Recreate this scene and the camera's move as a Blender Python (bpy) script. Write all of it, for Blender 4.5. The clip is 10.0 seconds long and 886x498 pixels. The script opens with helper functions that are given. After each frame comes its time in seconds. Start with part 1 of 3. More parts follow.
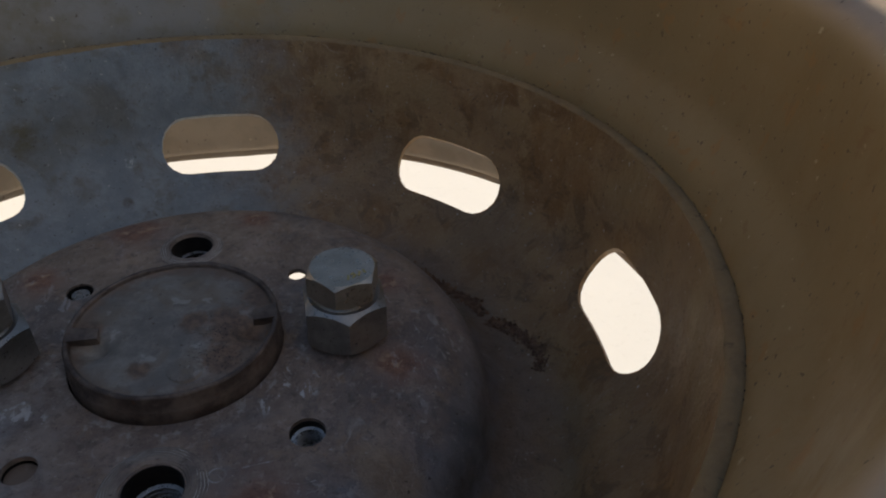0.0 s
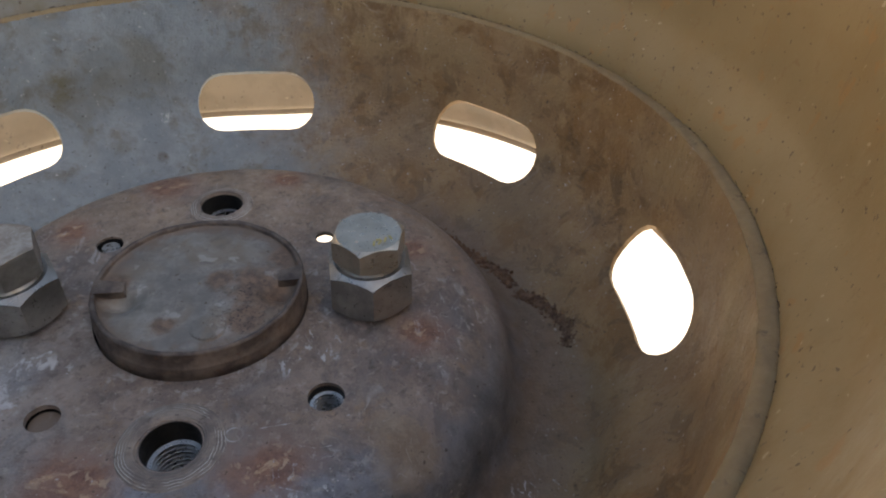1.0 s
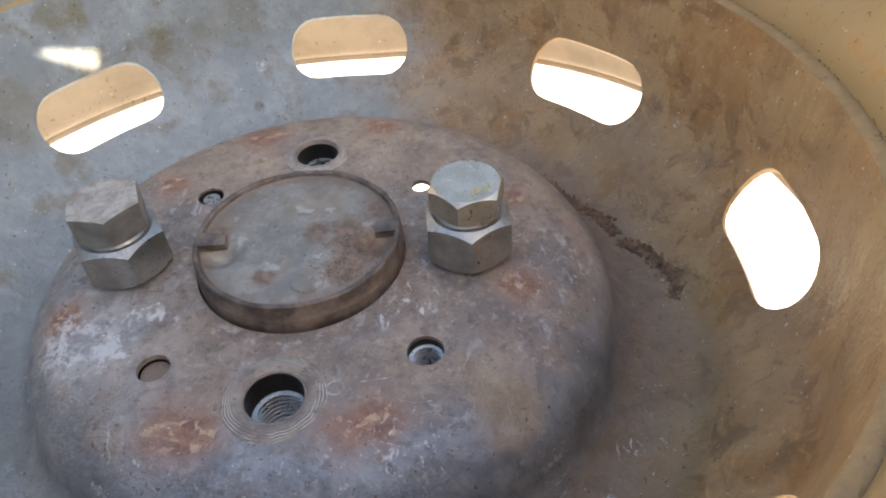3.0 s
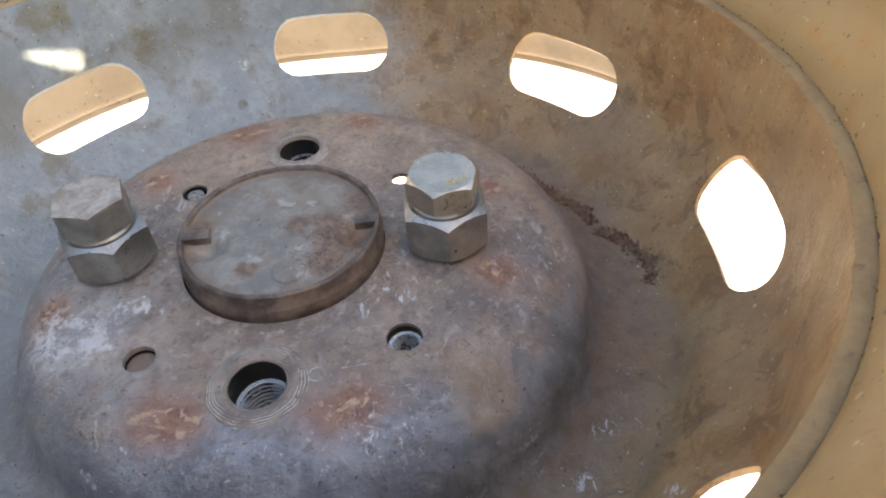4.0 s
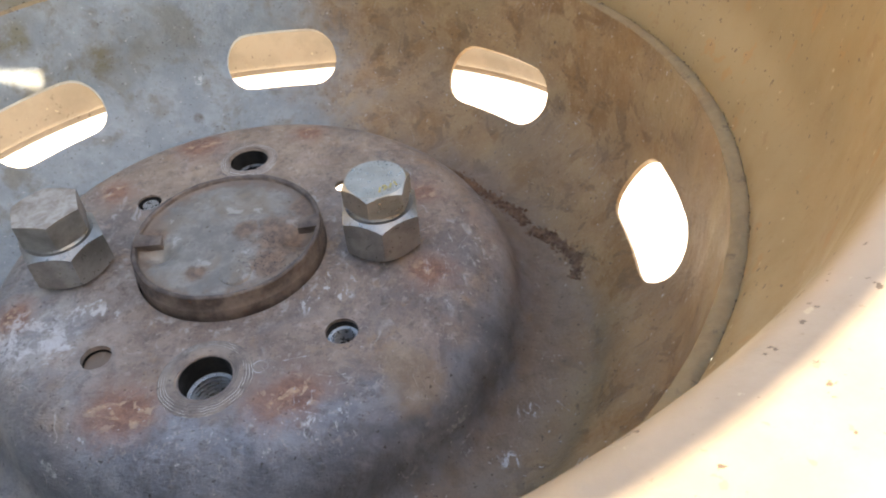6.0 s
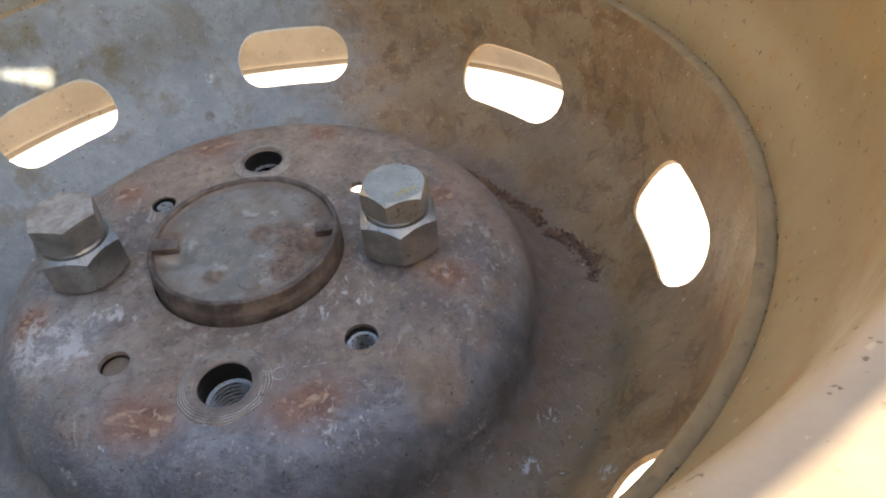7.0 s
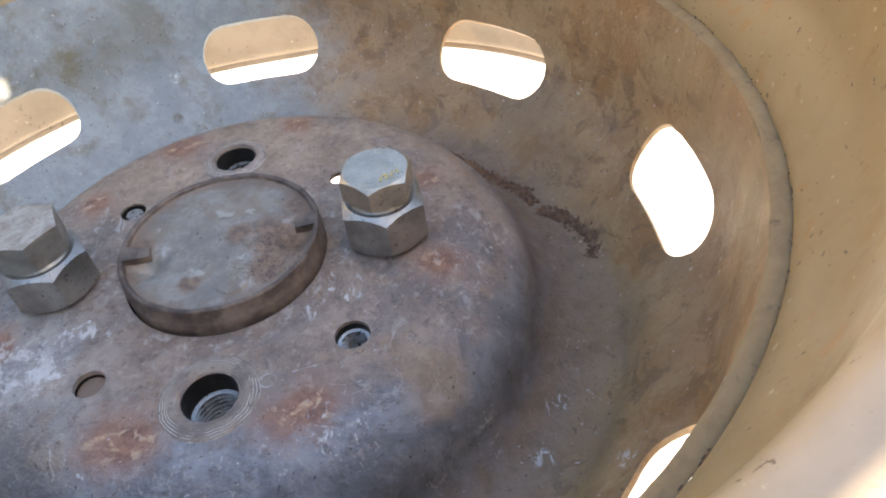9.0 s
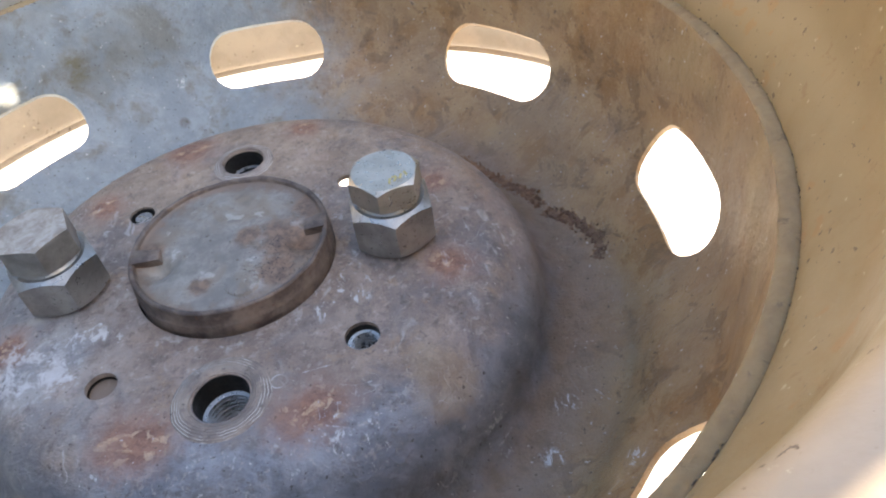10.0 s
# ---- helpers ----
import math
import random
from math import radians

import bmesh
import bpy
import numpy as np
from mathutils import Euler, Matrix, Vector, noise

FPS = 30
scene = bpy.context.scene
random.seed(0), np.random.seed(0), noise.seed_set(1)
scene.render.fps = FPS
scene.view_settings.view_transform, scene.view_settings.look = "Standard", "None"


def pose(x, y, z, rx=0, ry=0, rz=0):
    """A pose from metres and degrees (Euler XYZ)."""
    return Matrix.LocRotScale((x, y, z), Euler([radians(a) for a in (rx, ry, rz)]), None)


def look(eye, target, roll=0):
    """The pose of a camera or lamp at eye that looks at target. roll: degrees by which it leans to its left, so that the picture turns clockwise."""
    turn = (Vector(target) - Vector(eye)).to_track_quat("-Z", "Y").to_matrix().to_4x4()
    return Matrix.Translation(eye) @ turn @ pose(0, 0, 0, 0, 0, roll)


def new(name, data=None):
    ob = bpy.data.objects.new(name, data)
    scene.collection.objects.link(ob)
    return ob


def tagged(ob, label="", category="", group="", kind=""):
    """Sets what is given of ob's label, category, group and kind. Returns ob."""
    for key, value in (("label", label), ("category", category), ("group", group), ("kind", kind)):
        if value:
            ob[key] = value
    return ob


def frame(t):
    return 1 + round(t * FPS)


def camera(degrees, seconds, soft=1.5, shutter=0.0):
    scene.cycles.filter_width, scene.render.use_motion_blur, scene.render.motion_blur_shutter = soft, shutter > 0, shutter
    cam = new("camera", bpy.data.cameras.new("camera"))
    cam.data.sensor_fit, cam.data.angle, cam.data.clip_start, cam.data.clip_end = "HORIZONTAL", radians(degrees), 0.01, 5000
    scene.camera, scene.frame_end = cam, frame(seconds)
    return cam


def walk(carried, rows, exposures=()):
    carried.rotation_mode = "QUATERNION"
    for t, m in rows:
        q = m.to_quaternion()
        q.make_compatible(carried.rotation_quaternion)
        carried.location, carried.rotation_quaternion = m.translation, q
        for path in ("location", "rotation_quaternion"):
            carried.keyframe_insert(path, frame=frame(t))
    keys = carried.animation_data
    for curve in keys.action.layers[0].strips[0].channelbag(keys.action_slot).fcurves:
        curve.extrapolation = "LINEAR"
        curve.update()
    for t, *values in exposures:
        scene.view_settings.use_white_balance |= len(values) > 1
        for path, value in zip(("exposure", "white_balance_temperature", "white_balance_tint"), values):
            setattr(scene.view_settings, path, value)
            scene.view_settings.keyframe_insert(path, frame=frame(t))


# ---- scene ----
# A steel car wheel with eight hand holes, face up on its hub, on a post in a sunny yard.
cam = camera(60.96, 10.0, soft=2.0)
ROWS = [
    (0.0, 0.035, -0.185, 0.9127, 54.27, -1.42, -12.6),
    (0.5, 0.0369, -0.1772, 0.9176, 54.03, -2.84, -10.92),
    (1.0, 0.0389, -0.1812, 0.9109, 51.52, -1.77, -8.7),
    (1.5, 0.0381, -0.1727, 0.9065, 48.34, 1.64, -3.12),
    (2.0, 0.0354, -0.169, 0.9038, 47.65, 2.7, -1.5),
    (2.5, 0.0371, -0.1715, 0.906, 47.58, 2.92, -2.28),
    (3.8, 0.0401, -0.1774, 0.9085, 46.38, 3.3, -4.92),
    (4.0, 0.0424, -0.1796, 0.9091, 47.0, 3.6, -4.66),
    (4.5, 0.0423, -0.1803, 0.9109, 47.16, 3.69, -4.85),
    (5.0, 0.0407, -0.1796, 0.9117, 47.87, 3.32, -5.45),
    (5.5, 0.0427, -0.1848, 0.9128, 47.74, 4.13, -6.1),
    (5.7, 0.0495, -0.1964, 0.9155, 47.37, 3.7, -6.77),
    (6.8, 0.0592, -0.1958, 0.9275, 47.19, 2.82, -6.04),
    (7.0, 0.0506, -0.1909, 0.9229, 46.42, 3.44, -6.68),
    (7.5, 0.0479, -0.1801, 0.9077, 45.75, 5.22, -7.9),
    (8.0, 0.0512, -0.1813, 0.9082, 45.57, 6.33, -9.07),
    (8.5, 0.0579, -0.1815, 0.9088, 45.58, 5.9, -10.06),
    (9.0, 0.0508, -0.1823, 0.9106, 45.78, 6.11, -10.3),
    (9.5, 0.0475, -0.1808, 0.9121, 46.12, 6.01, -10.19),
    (10.0, 0.0483, -0.1836, 0.9111, 46.11, 6.39, -10.47),
]
TINT = 10
# seconds, stops, kelvin: the film's camera opens up in the first second and drifts cooler at the end
STOPS = [(0.0, -0.36, 7150), (0.3, 0.06, 7550), (0.6, 0.40, 7850), (1.0, 1.10, 8000), (1.3, 1.40, 8000), (1.6, 1.56, 8200), (2.5, 2.08, 8150), (5.0, 2.26, 8150), (5.5, 2.32, 8150), (7.0, 1.83, 8100), (8.0, 2.17, 7850), (8.5, 2.21, 7650), (9.5, 2.27, 7250), (10.0, 2.27, 7200)]
EXPOSURES = [(t, stops, kelvin, TINT) for t, stops, kelvin in STOPS]
walk(cam, [(t, pose(x, y, z, rx, ry, rz)) for t, x, y, z, rx, ry, rz in ROWS], EXPOSURES)

# ---- light ----
SUN_AZIMUTH, SUN_HEIGHT = -52.0, 47.0  # degrees from +x towards +y, and above the horizon
world = bpy.data.worlds.new("sky")
scene.world = world
world.use_nodes = True
wn = world.node_tree
sky = wn.nodes.new("ShaderNodeTexSky")
sky.sky_type, sky.sun_disc = "NISHITA", False
sky.sun_elevation = radians(SUN_HEIGHT)
sky.sun_rotation = radians(90.0 - SUN_AZIMUTH)
background = wn.nodes["Background"]
background.inputs["Strength"].default_value = 0.13
wn.links.new(sky.outputs[0], background.inputs["Color"])
sun_way = Vector((math.cos(radians(SUN_AZIMUTH)) * math.cos(radians(SUN_HEIGHT)), math.sin(radians(SUN_AZIMUTH)) * math.cos(radians(SUN_HEIGHT)), math.sin(radians(SUN_HEIGHT))))
sun_data = bpy.data.lights.new("sun", "SUN")
sun_data.energy, sun_data.angle, sun_data.color = 5.0, radians(0.25), (1.0, 0.93, 0.82)
sun = new("sun", sun_data)
sun.matrix_world = look(tuple(sun_way * 20), (0, 0, 0))

HIGH = 0.75  # the hub face above the ground
BOARD_AT, BOARD_R = 0.42, 0.1751  # the shading board: metres from the wheel's axis, its half width
HUB = Vector((-0.0037, 0.0, 0.0))  # the hub's axis
LUG_N, LUG_S, LUG_E, LUG_W = (-0.0019, 0.0527), (-0.0069, -0.0536), (0.0480, -0.0036), (-0.0570, 0.0020)
SMALL_NW, SMALL_SW, SMALL_SE, SMALL_NE = (-0.0374, 0.0333), (-0.0410, -0.0405), (0.0328, -0.0424), (0.0345, 0.0297)
HAND_FIRST, HAND_R, HAND_Z = -2.66, 0.1424, -0.0050


# ---- materials ----
class Nodes:
    """A small wrapper to write node materials briefly."""

    def __init__(self, name):
        self.mat = bpy.data.materials.new(name)
        self.mat.use_nodes = True
        self.tree = self.mat.node_tree
        self.bsdf = self.tree.nodes["Principled BSDF"]
        self.coord = self.tree.nodes.new("ShaderNodeTexCoord").outputs["Object"]

    def put(self, socket, value):
        if hasattr(value, "is_output"):
            self.tree.links.new(value, socket)
        elif isinstance(value, tuple) and len(value) == 3 and socket.type == "RGBA":
            socket.default_value = (*value, 1.0)
        else:
            socket.default_value = value

    def noise(self, scale, detail=6.0, rough=0.6, distort=0.0, stretch=None, colour=False):
        n = self.tree.nodes.new("ShaderNodeTexNoise")
        n.inputs["Scale"].default_value = scale
        n.inputs["Detail"].default_value = detail
        n.inputs["Roughness"].default_value = rough
        n.inputs["Distortion"].default_value = distort
        vector = self.coord
        if stretch:
            m = self.tree.nodes.new("ShaderNodeMapping")
            m.inputs["Scale"].default_value = stretch
            self.tree.links.new(vector, m.inputs["Vector"])
            vector = m.outputs[0]
        self.tree.links.new(vector, n.inputs["Vector"])
        return n.outputs["Color" if colour else "Fac"]

    def ramp(self, value, low, high, a=0.0, b=1.0):
        n = self.tree.nodes.new("ShaderNodeMapRange")
        n.interpolation_type = "SMOOTHSTEP"
        for i, v in enumerate((value, low, high, a, b)):
            self.put(n.inputs[i], v)
        return n.outputs[0]

    def math(self, op, a, b=0.0):
        n = self.tree.nodes.new("ShaderNodeMath")
        n.operation = op
        self.put(n.inputs[0], a)
        self.put(n.inputs[1], b)
        return n.outputs[0]

    def mix(self, fac, a, b):
        n = self.tree.nodes.new("ShaderNodeMix")
        n.data_type = "RGBA"
        self.put(n.inputs[0], fac)
        self.put(n.inputs[6], a)
        self.put(n.inputs[7], b)
        return n.outputs[2]

    def spot(self, place, radius, ragged):
        """One inside radius of a place in the object's coordinates, with a ragged edge."""
        n = self.tree.nodes.new("ShaderNodeVectorMath")
        n.operation = "DISTANCE"
        self.tree.links.new(self.coord, n.inputs[0])
        n.inputs[1].default_value = place
        d = self.math("ADD", n.outputs["Value"], self.math("MULTIPLY", self.math("SUBTRACT", ragged, 0.5), radius * 1.6))
        return self.ramp(d, radius * 0.55, radius * 1.15, 1.0, 0.0)

    def stroke(self, line, ragged):
        """One on a scratch from (x0, y0) to (x1, y1), seen along z, with a half width in millimetres and a ragged edge."""
        x0, y0, x1, y1, width = line
        along, square = (x1 - x0, y1 - y0, 0.0), (x1 - x0) ** 2 + (y1 - y0) ** 2

        def step(op, a, b, out="Vector"):
            v = self.tree.nodes.new("ShaderNodeVectorMath")
            v.operation = op
            self.put(v.inputs[0], a)
            self.put(v.inputs[1], b)
            return v.outputs[out]

        rel = step("MULTIPLY", step("SUBTRACT", self.coord, (x0, y0, 0.0)), (1.0, 1.0, 0.0))
        t = self.math("MINIMUM", self.math("MAXIMUM", step("DOT_PRODUCT", rel, tuple(v / square for v in along), "Value")), 1.0)
        foot = self.tree.nodes.new("ShaderNodeVectorMath")
        foot.operation = "SCALE"
        foot.inputs[0].default_value = along
        self.tree.links.new(t, foot.inputs["Scale"])
        d = self.math("ADD", step("DISTANCE", rel, foot.outputs[0], "Value"), self.math("MULTIPLY", self.math("SUBTRACT", ragged, 0.5), 0.0052 * width))
        return self.math("MULTIPLY", self.ramp(d, 0.0003 * width, 0.0011 * width, 1.0, 0.0), self.ramp(ragged, 0.40, 0.54, 1.0, 0.15))

    def done(self, colour, rough, metal=0.0, height=None, depth=0.0005, strength=0.6):
        self.put(self.bsdf.inputs["Base Color"], colour)
        self.put(self.bsdf.inputs["Roughness"], rough)
        self.put(self.bsdf.inputs["Metallic"], metal)
        if height is not None:
            b = self.tree.nodes.new("ShaderNodeBump")
            b.inputs["Strength"].default_value = strength
            b.inputs["Distance"].default_value = depth
            self.tree.links.new(height, b.inputs["Height"])
            self.tree.links.new(b.outputs[0], self.bsdf.inputs["Normal"])
        return self.mat


def disc_steel():
    """Worn pressed steel: brown face, dark sides, rust marks, pale scuffs; cool and warm light painted into the two
    halves.
    """
    n = Nodes("worn pressed steel")
    mid, fine, grain = n.noise(75, 7, 0.7), n.noise(430, 5, 0.7), n.noise(190, 5, 0.75)
    flat = n.tree.nodes.new("ShaderNodeVectorMath")
    flat.operation = "MULTIPLY"
    n.tree.links.new(n.coord, flat.inputs[0])
    flat.inputs[1].default_value = (1.0, 1.0, 0.0)
    length = n.tree.nodes.new("ShaderNodeVectorMath")
    length.operation = "LENGTH"
    n.tree.links.new(flat.outputs[0], length.inputs[0])
    split = n.tree.nodes.new("ShaderNodeSeparateXYZ")
    n.tree.links.new(n.coord, split.inputs[0])
    wander = n.math("SUBTRACT", n.noise(24, 6, 0.68), 0.5)
    radius = n.math("ADD", length.outputs["Value"], n.math("MULTIPLY", wander, 0.03))
    side = n.math("ADD", split.outputs["X"], n.math("MULTIPLY", wander, 0.14))
    # the flat face round the lugs: mauve brown, warmer at the back, paler grey on one side, with a bluish sky sheen
    # painted at the front
    depth_y = n.math("ADD", split.outputs["Y"], n.math("MULTIPLY", wander, 0.10))
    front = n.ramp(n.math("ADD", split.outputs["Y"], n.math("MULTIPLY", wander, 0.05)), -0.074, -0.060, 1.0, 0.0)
    face = n.mix(n.ramp(mid, 0.30, 0.70), (0.212, 0.158, 0.132), (0.390, 0.297, 0.232))
    face = n.mix(n.ramp(depth_y, 0.015, 0.055, 0.0, 0.6), face, n.mix(n.ramp(mid, 0.34, 0.66), (0.34, 0.25, 0.175), (0.50, 0.385, 0.28)))
    face = n.mix(n.ramp(n.noise(33, 6, 0.65, 0.5), 0.46, 0.62, 0.0, 0.6), face, (0.208, 0.192, 0.188))
    face = n.mix(n.ramp(n.noise(52, 6, 0.7, 0.3), 0.55, 0.68, 0.0, 0.6), face, (0.37, 0.235, 0.135))
    face = n.mix(n.ramp(n.noise(41, 5, 0.6, 0.8), 0.54, 0.62, 0.0, 0.5), face, (0.165, 0.15, 0.15))
    face = n.mix(n.ramp(n.noise(64, 5, 0.6, 0.6), 0.57, 0.64, 0.0, 0.45), face, (0.44, 0.33, 0.27))
    pale = n.mix(n.ramp(n.noise(66, 7, 0.68, 0.3), 0.36, 0.64), (0.235, 0.245, 0.26), (0.42, 0.405, 0.385))
    face = n.mix(n.math("MULTIPLY", n.ramp(side, -0.075, -0.025, 0.85, 0.0), n.ramp(depth_y, -0.01, 0.02, 1.0, 0.1)), face, pale)
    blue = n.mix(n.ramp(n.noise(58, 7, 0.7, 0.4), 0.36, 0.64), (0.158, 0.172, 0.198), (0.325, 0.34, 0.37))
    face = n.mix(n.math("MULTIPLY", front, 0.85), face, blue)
    face = n.mix(n.ramp(grain, 0.50, 0.64, 0.0, 0.42), face, (0.13, 0.105, 0.092))
    face = n.mix(n.ramp(n.noise(330, 5, 0.7, 0.4), 0.56, 0.64, 0.0, 0.32), face, (0.58, 0.50, 0.43))
    face = n.mix(n.ramp(n.noise(250, 5, 0.7, 0.3), 0.56, 0.66, 0.0, 0.5), face, (0.11, 0.088, 0.075))
    # the pressed side of the dome, with the sky's sheen painted blue in front and its reflection pale on one side
    flank = n.mix(n.ramp(mid, 0.35, 0.66), (0.225, 0.195, 0.188), (0.335, 0.292, 0.28))
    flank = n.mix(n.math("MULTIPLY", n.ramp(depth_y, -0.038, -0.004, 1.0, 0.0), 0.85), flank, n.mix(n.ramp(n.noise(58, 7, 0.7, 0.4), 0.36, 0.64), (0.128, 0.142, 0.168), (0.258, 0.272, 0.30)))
    flank = n.mix(n.ramp(grain, 0.50, 0.68, 0.0, 0.5), flank, (0.13, 0.125, 0.125))
    flank = n.mix(n.ramp(side, -0.09, -0.03, 0.85, 0.0), flank, pale)
    # the dish: sky reflection painted as blue grey on one half, warm light as tan on the other, duller near the valley
    grey = n.mix(n.ramp(n.noise(60, 7, 0.7), 0.36, 0.66), (0.215, 0.245, 0.26), (0.305, 0.338, 0.35))
    grey = n.mix(n.ramp(n.noise(62, 6, 0.62, 0.4), 0.50, 0.66, 0.0, 0.62), grey, (0.165, 0.135, 0.085))
    grey = n.mix(n.ramp(n.noise(21, 4, 0.55, 0.3), 0.53, 0.66, 0.0, 0.5), grey, (0.19, 0.165, 0.115))
    grey = n.mix(n.ramp(grain, 0.52, 0.68, 0.0, 0.35), grey, (0.15, 0.14, 0.125))
    tan = n.mix(n.ramp(mid, 0.34, 0.66), (0.31, 0.187, 0.090), (0.39, 0.256, 0.127))
    tan = n.mix(n.ramp(n.noise(48, 6, 0.7, 0.4), 0.51, 0.60, 0.0, 0.75), tan, (0.26, 0.135, 0.047))
    tan = n.mix(n.ramp(n.noise(95, 6, 0.65, 0.6), 0.54, 0.62, 0.0, 0.65), tan, (0.16, 0.095, 0.045))
    tan = n.mix(n.ramp(n.noise(20, 3), 0.45, 0.65, 0.0, 0.5), tan, (0.24, 0.17, 0.11))
    tan = n.mix(n.ramp(radius, 0.106, 0.124, 0.85, 0.0), tan, n.mix(n.ramp(grain, 0.4, 0.65), (0.25, 0.196, 0.155), (0.19, 0.147, 0.115)))
    dish = n.mix(n.ramp(side, -0.01, 0.075), grey, tan)
    upright = n.math("MULTIPLY", n.ramp(split.outputs["Z"], 0.012, 0.026), n.ramp(side, -0.02, 0.06))
    streak = n.noise(30, 5, 0.6, 0.5, (2.2, 2.2, 0.8))
    ochre = n.mix(n.ramp(streak, 0.36, 0.66), (0.285, 0.20, 0.10), (0.37, 0.268, 0.14))
    mottle = n.mix(n.ramp(n.noise(70, 6, 0.65, 0.5), 0.44, 0.58), (0.32, 0.215, 0.105), (0.185, 0.10, 0.038))
    ochre = n.mix(n.ramp(n.math("ADD", split.outputs["Y"], n.math("MULTIPLY", wander, 0.08)), 0.02, 0.055), ochre, mottle)
    dish = n.mix(n.math("MULTIPLY", upright, n.ramp(n.noise(26, 4), 0.36, 0.56, 0.2, 0.8)), dish, ochre)
    c = n.mix(n.ramp(radius, 0.079, 0.089), face, flank)
    c = n.mix(n.ramp(radius, 0.092, 0.104), c, dish)
    c = n.mix(n.math("MULTIPLY", n.spot((0.0530, -0.0600, -0.003), 0.012, n.noise(60, 5, 0.65)), 0.55), c, n.mix(n.ramp(mid, 0.35, 0.65), (0.29, 0.205, 0.125), (0.43, 0.32, 0.21)))
    rag = n.noise(150, 6, 0.75)
    rust = n.mix(n.ramp(grain, 0.38, 0.62), (0.185, 0.08, 0.055), (0.37, 0.19, 0.12))
    rust = n.mix(n.ramp(n.noise(260, 4, 0.6, 0.6), 0.54, 0.61, 0.0, 0.85), rust, (0.62, 0.43, 0.27))
    for place, size in (((-0.0331, -0.0609, -0.0002), 0.0075), ((-0.0260, -0.0630, 0), 0.0070), ((0.0130, -0.0655, 0), 0.0070), ((0.0200, -0.0630, 0), 0.0070), ((0.0618, -0.021, 0), 0.0065), ((-0.0721, -0.0185, -0.0006), 0.0062),
                        ((0.0213, 0.0682, -0.0003), 0.0055), ((-0.0225, 0.0685, -0.0004), 0.0085), ((0.064, 0.020, 0), 0.005), ((-0.052, 0.042, 0), 0.006)):
        c = n.mix(n.math("MULTIPLY", n.spot(place, size * 1.7, rag), 0.45), c, (0.35, 0.215, 0.165))
        c = n.mix(n.math("MULTIPLY", n.spot(place, size, rag), n.ramp(mid, 0.24, 0.56, 0.32, 0.82)), c, rust)
    scuffs = n.ramp(n.noise(260, 5, 0.7, 0.5, (1.0, 0.5, 1.0)), 0.57, 0.62)
    area = n.ramp(n.noise(20, 3), 0.52, 0.66, 0.0, 0.45)
    for place, size in (((0.0276, -0.0722, -0.0014), 0.011), ((-0.045, -0.025, 0), 0.008), ((0.028, -0.024, 0), 0.012)):
        area = n.math("MAXIMUM", area, n.spot(place, size, rag))
    area = n.math("MULTIPLY", area, n.ramp(radius, 0.084, 0.098, 1.0, 0.03))
    c = n.mix(n.math("MULTIPLY", n.math("MULTIPLY", scuffs, area), 0.85), c, (0.66, 0.65, 0.63))
    chalk = n.math("MAXIMUM", n.spot((-0.0652, -0.0287, -0.0003), 0.013, rag), n.spot((-0.0560, -0.0330, 0), 0.009, rag))
    c = n.mix(n.math("MULTIPLY", chalk, n.ramp(n.noise(190, 6, 0.68, 0.5), 0.46, 0.58, 0.0, 0.78)), c, (0.63, 0.63, 0.625))
    chips = n.ramp(n.noise(620, 4, 0.65, 0.8, (1.0, 0.45, 1.0)), 0.52, 0.57, 0.0, 0.85)
    for place, size in (((-0.0339, 0.1357, -0.0074), 0.0026), ((-0.0567, 0.1223, -0.0129), 0.0017), ((0.0995, -0.0594, -0.0269), 0.0026), ((0.0885, -0.0593, -0.0300), 0.0030), ((0.0640, -0.0712, -0.0282), 0.0040),
                        ((0.0783, -0.0753, -0.0298), 0.0035), ((0.0965, -0.0875, -0.0171), 0.0040), ((0.1304, 0.0582, -0.0031), 0.0018), ((-0.0513, -0.0197, 0.0), 0.0050), ((0.0240, -0.0741, -0.0016), 0.0033)):
        c = n.mix(n.math("MULTIPLY", n.spot(place, size * 0.95, fine), chips), c, (0.58, 0.58, 0.58))
    for place, size, colour in (((-0.0982, 0.1121, 0.0319), 0.010, (0.17, 0.145, 0.08)), ((-0.0707, 0.1291, 0.0124), 0.009, (0.16, 0.135, 0.075)), ((0.1351, 0.0614, 0.0255), 0.012, (0.30, 0.155, 0.05)),
                                ((0.1423, 0.0462, 0.0367), 0.010, (0.28, 0.16, 0.06)), ((0.1418, 0.0421, 0.0198), 0.009, (0.27, 0.145, 0.055)), ((-0.0354, 0.1220, -0.0197), 0.003, (0.12, 0.085, 0.06)), ((0.1221, -0.0742, -0.0031), 0.004, (0.40, 0.25, 0.13))):
        c = n.mix(n.math("MULTIPLY", n.spot(place, size, rag), n.ramp(mid, 0.42, 0.58, 0.15, 0.8)), c, colour)
    # a scratched curl beside the open lug hole
    curl = n.tree.nodes.new("ShaderNodeVectorMath")
    curl.operation = "DISTANCE"
    n.tree.links.new(n.coord, curl.inputs[0])
    curl.inputs[1].default_value = (0.0088, -0.0522, 0.0)
    curl_line = n.ramp(n.math("ABSOLUTE", n.math("SUBTRACT", curl.outputs["Value"], 0.0022)), 0.00012, 0.0003, 1.0, 0.0)
    c = n.mix(n.math("MULTIPLY", curl_line, n.ramp(split.outputs["X"], 0.0085, 0.0100, 0.7, 0.15)), c, (0.56, 0.53, 0.50))
    # scratches, chalky smears and flaked rust
    torn = n.noise(520, 5, 0.7, 0.3)
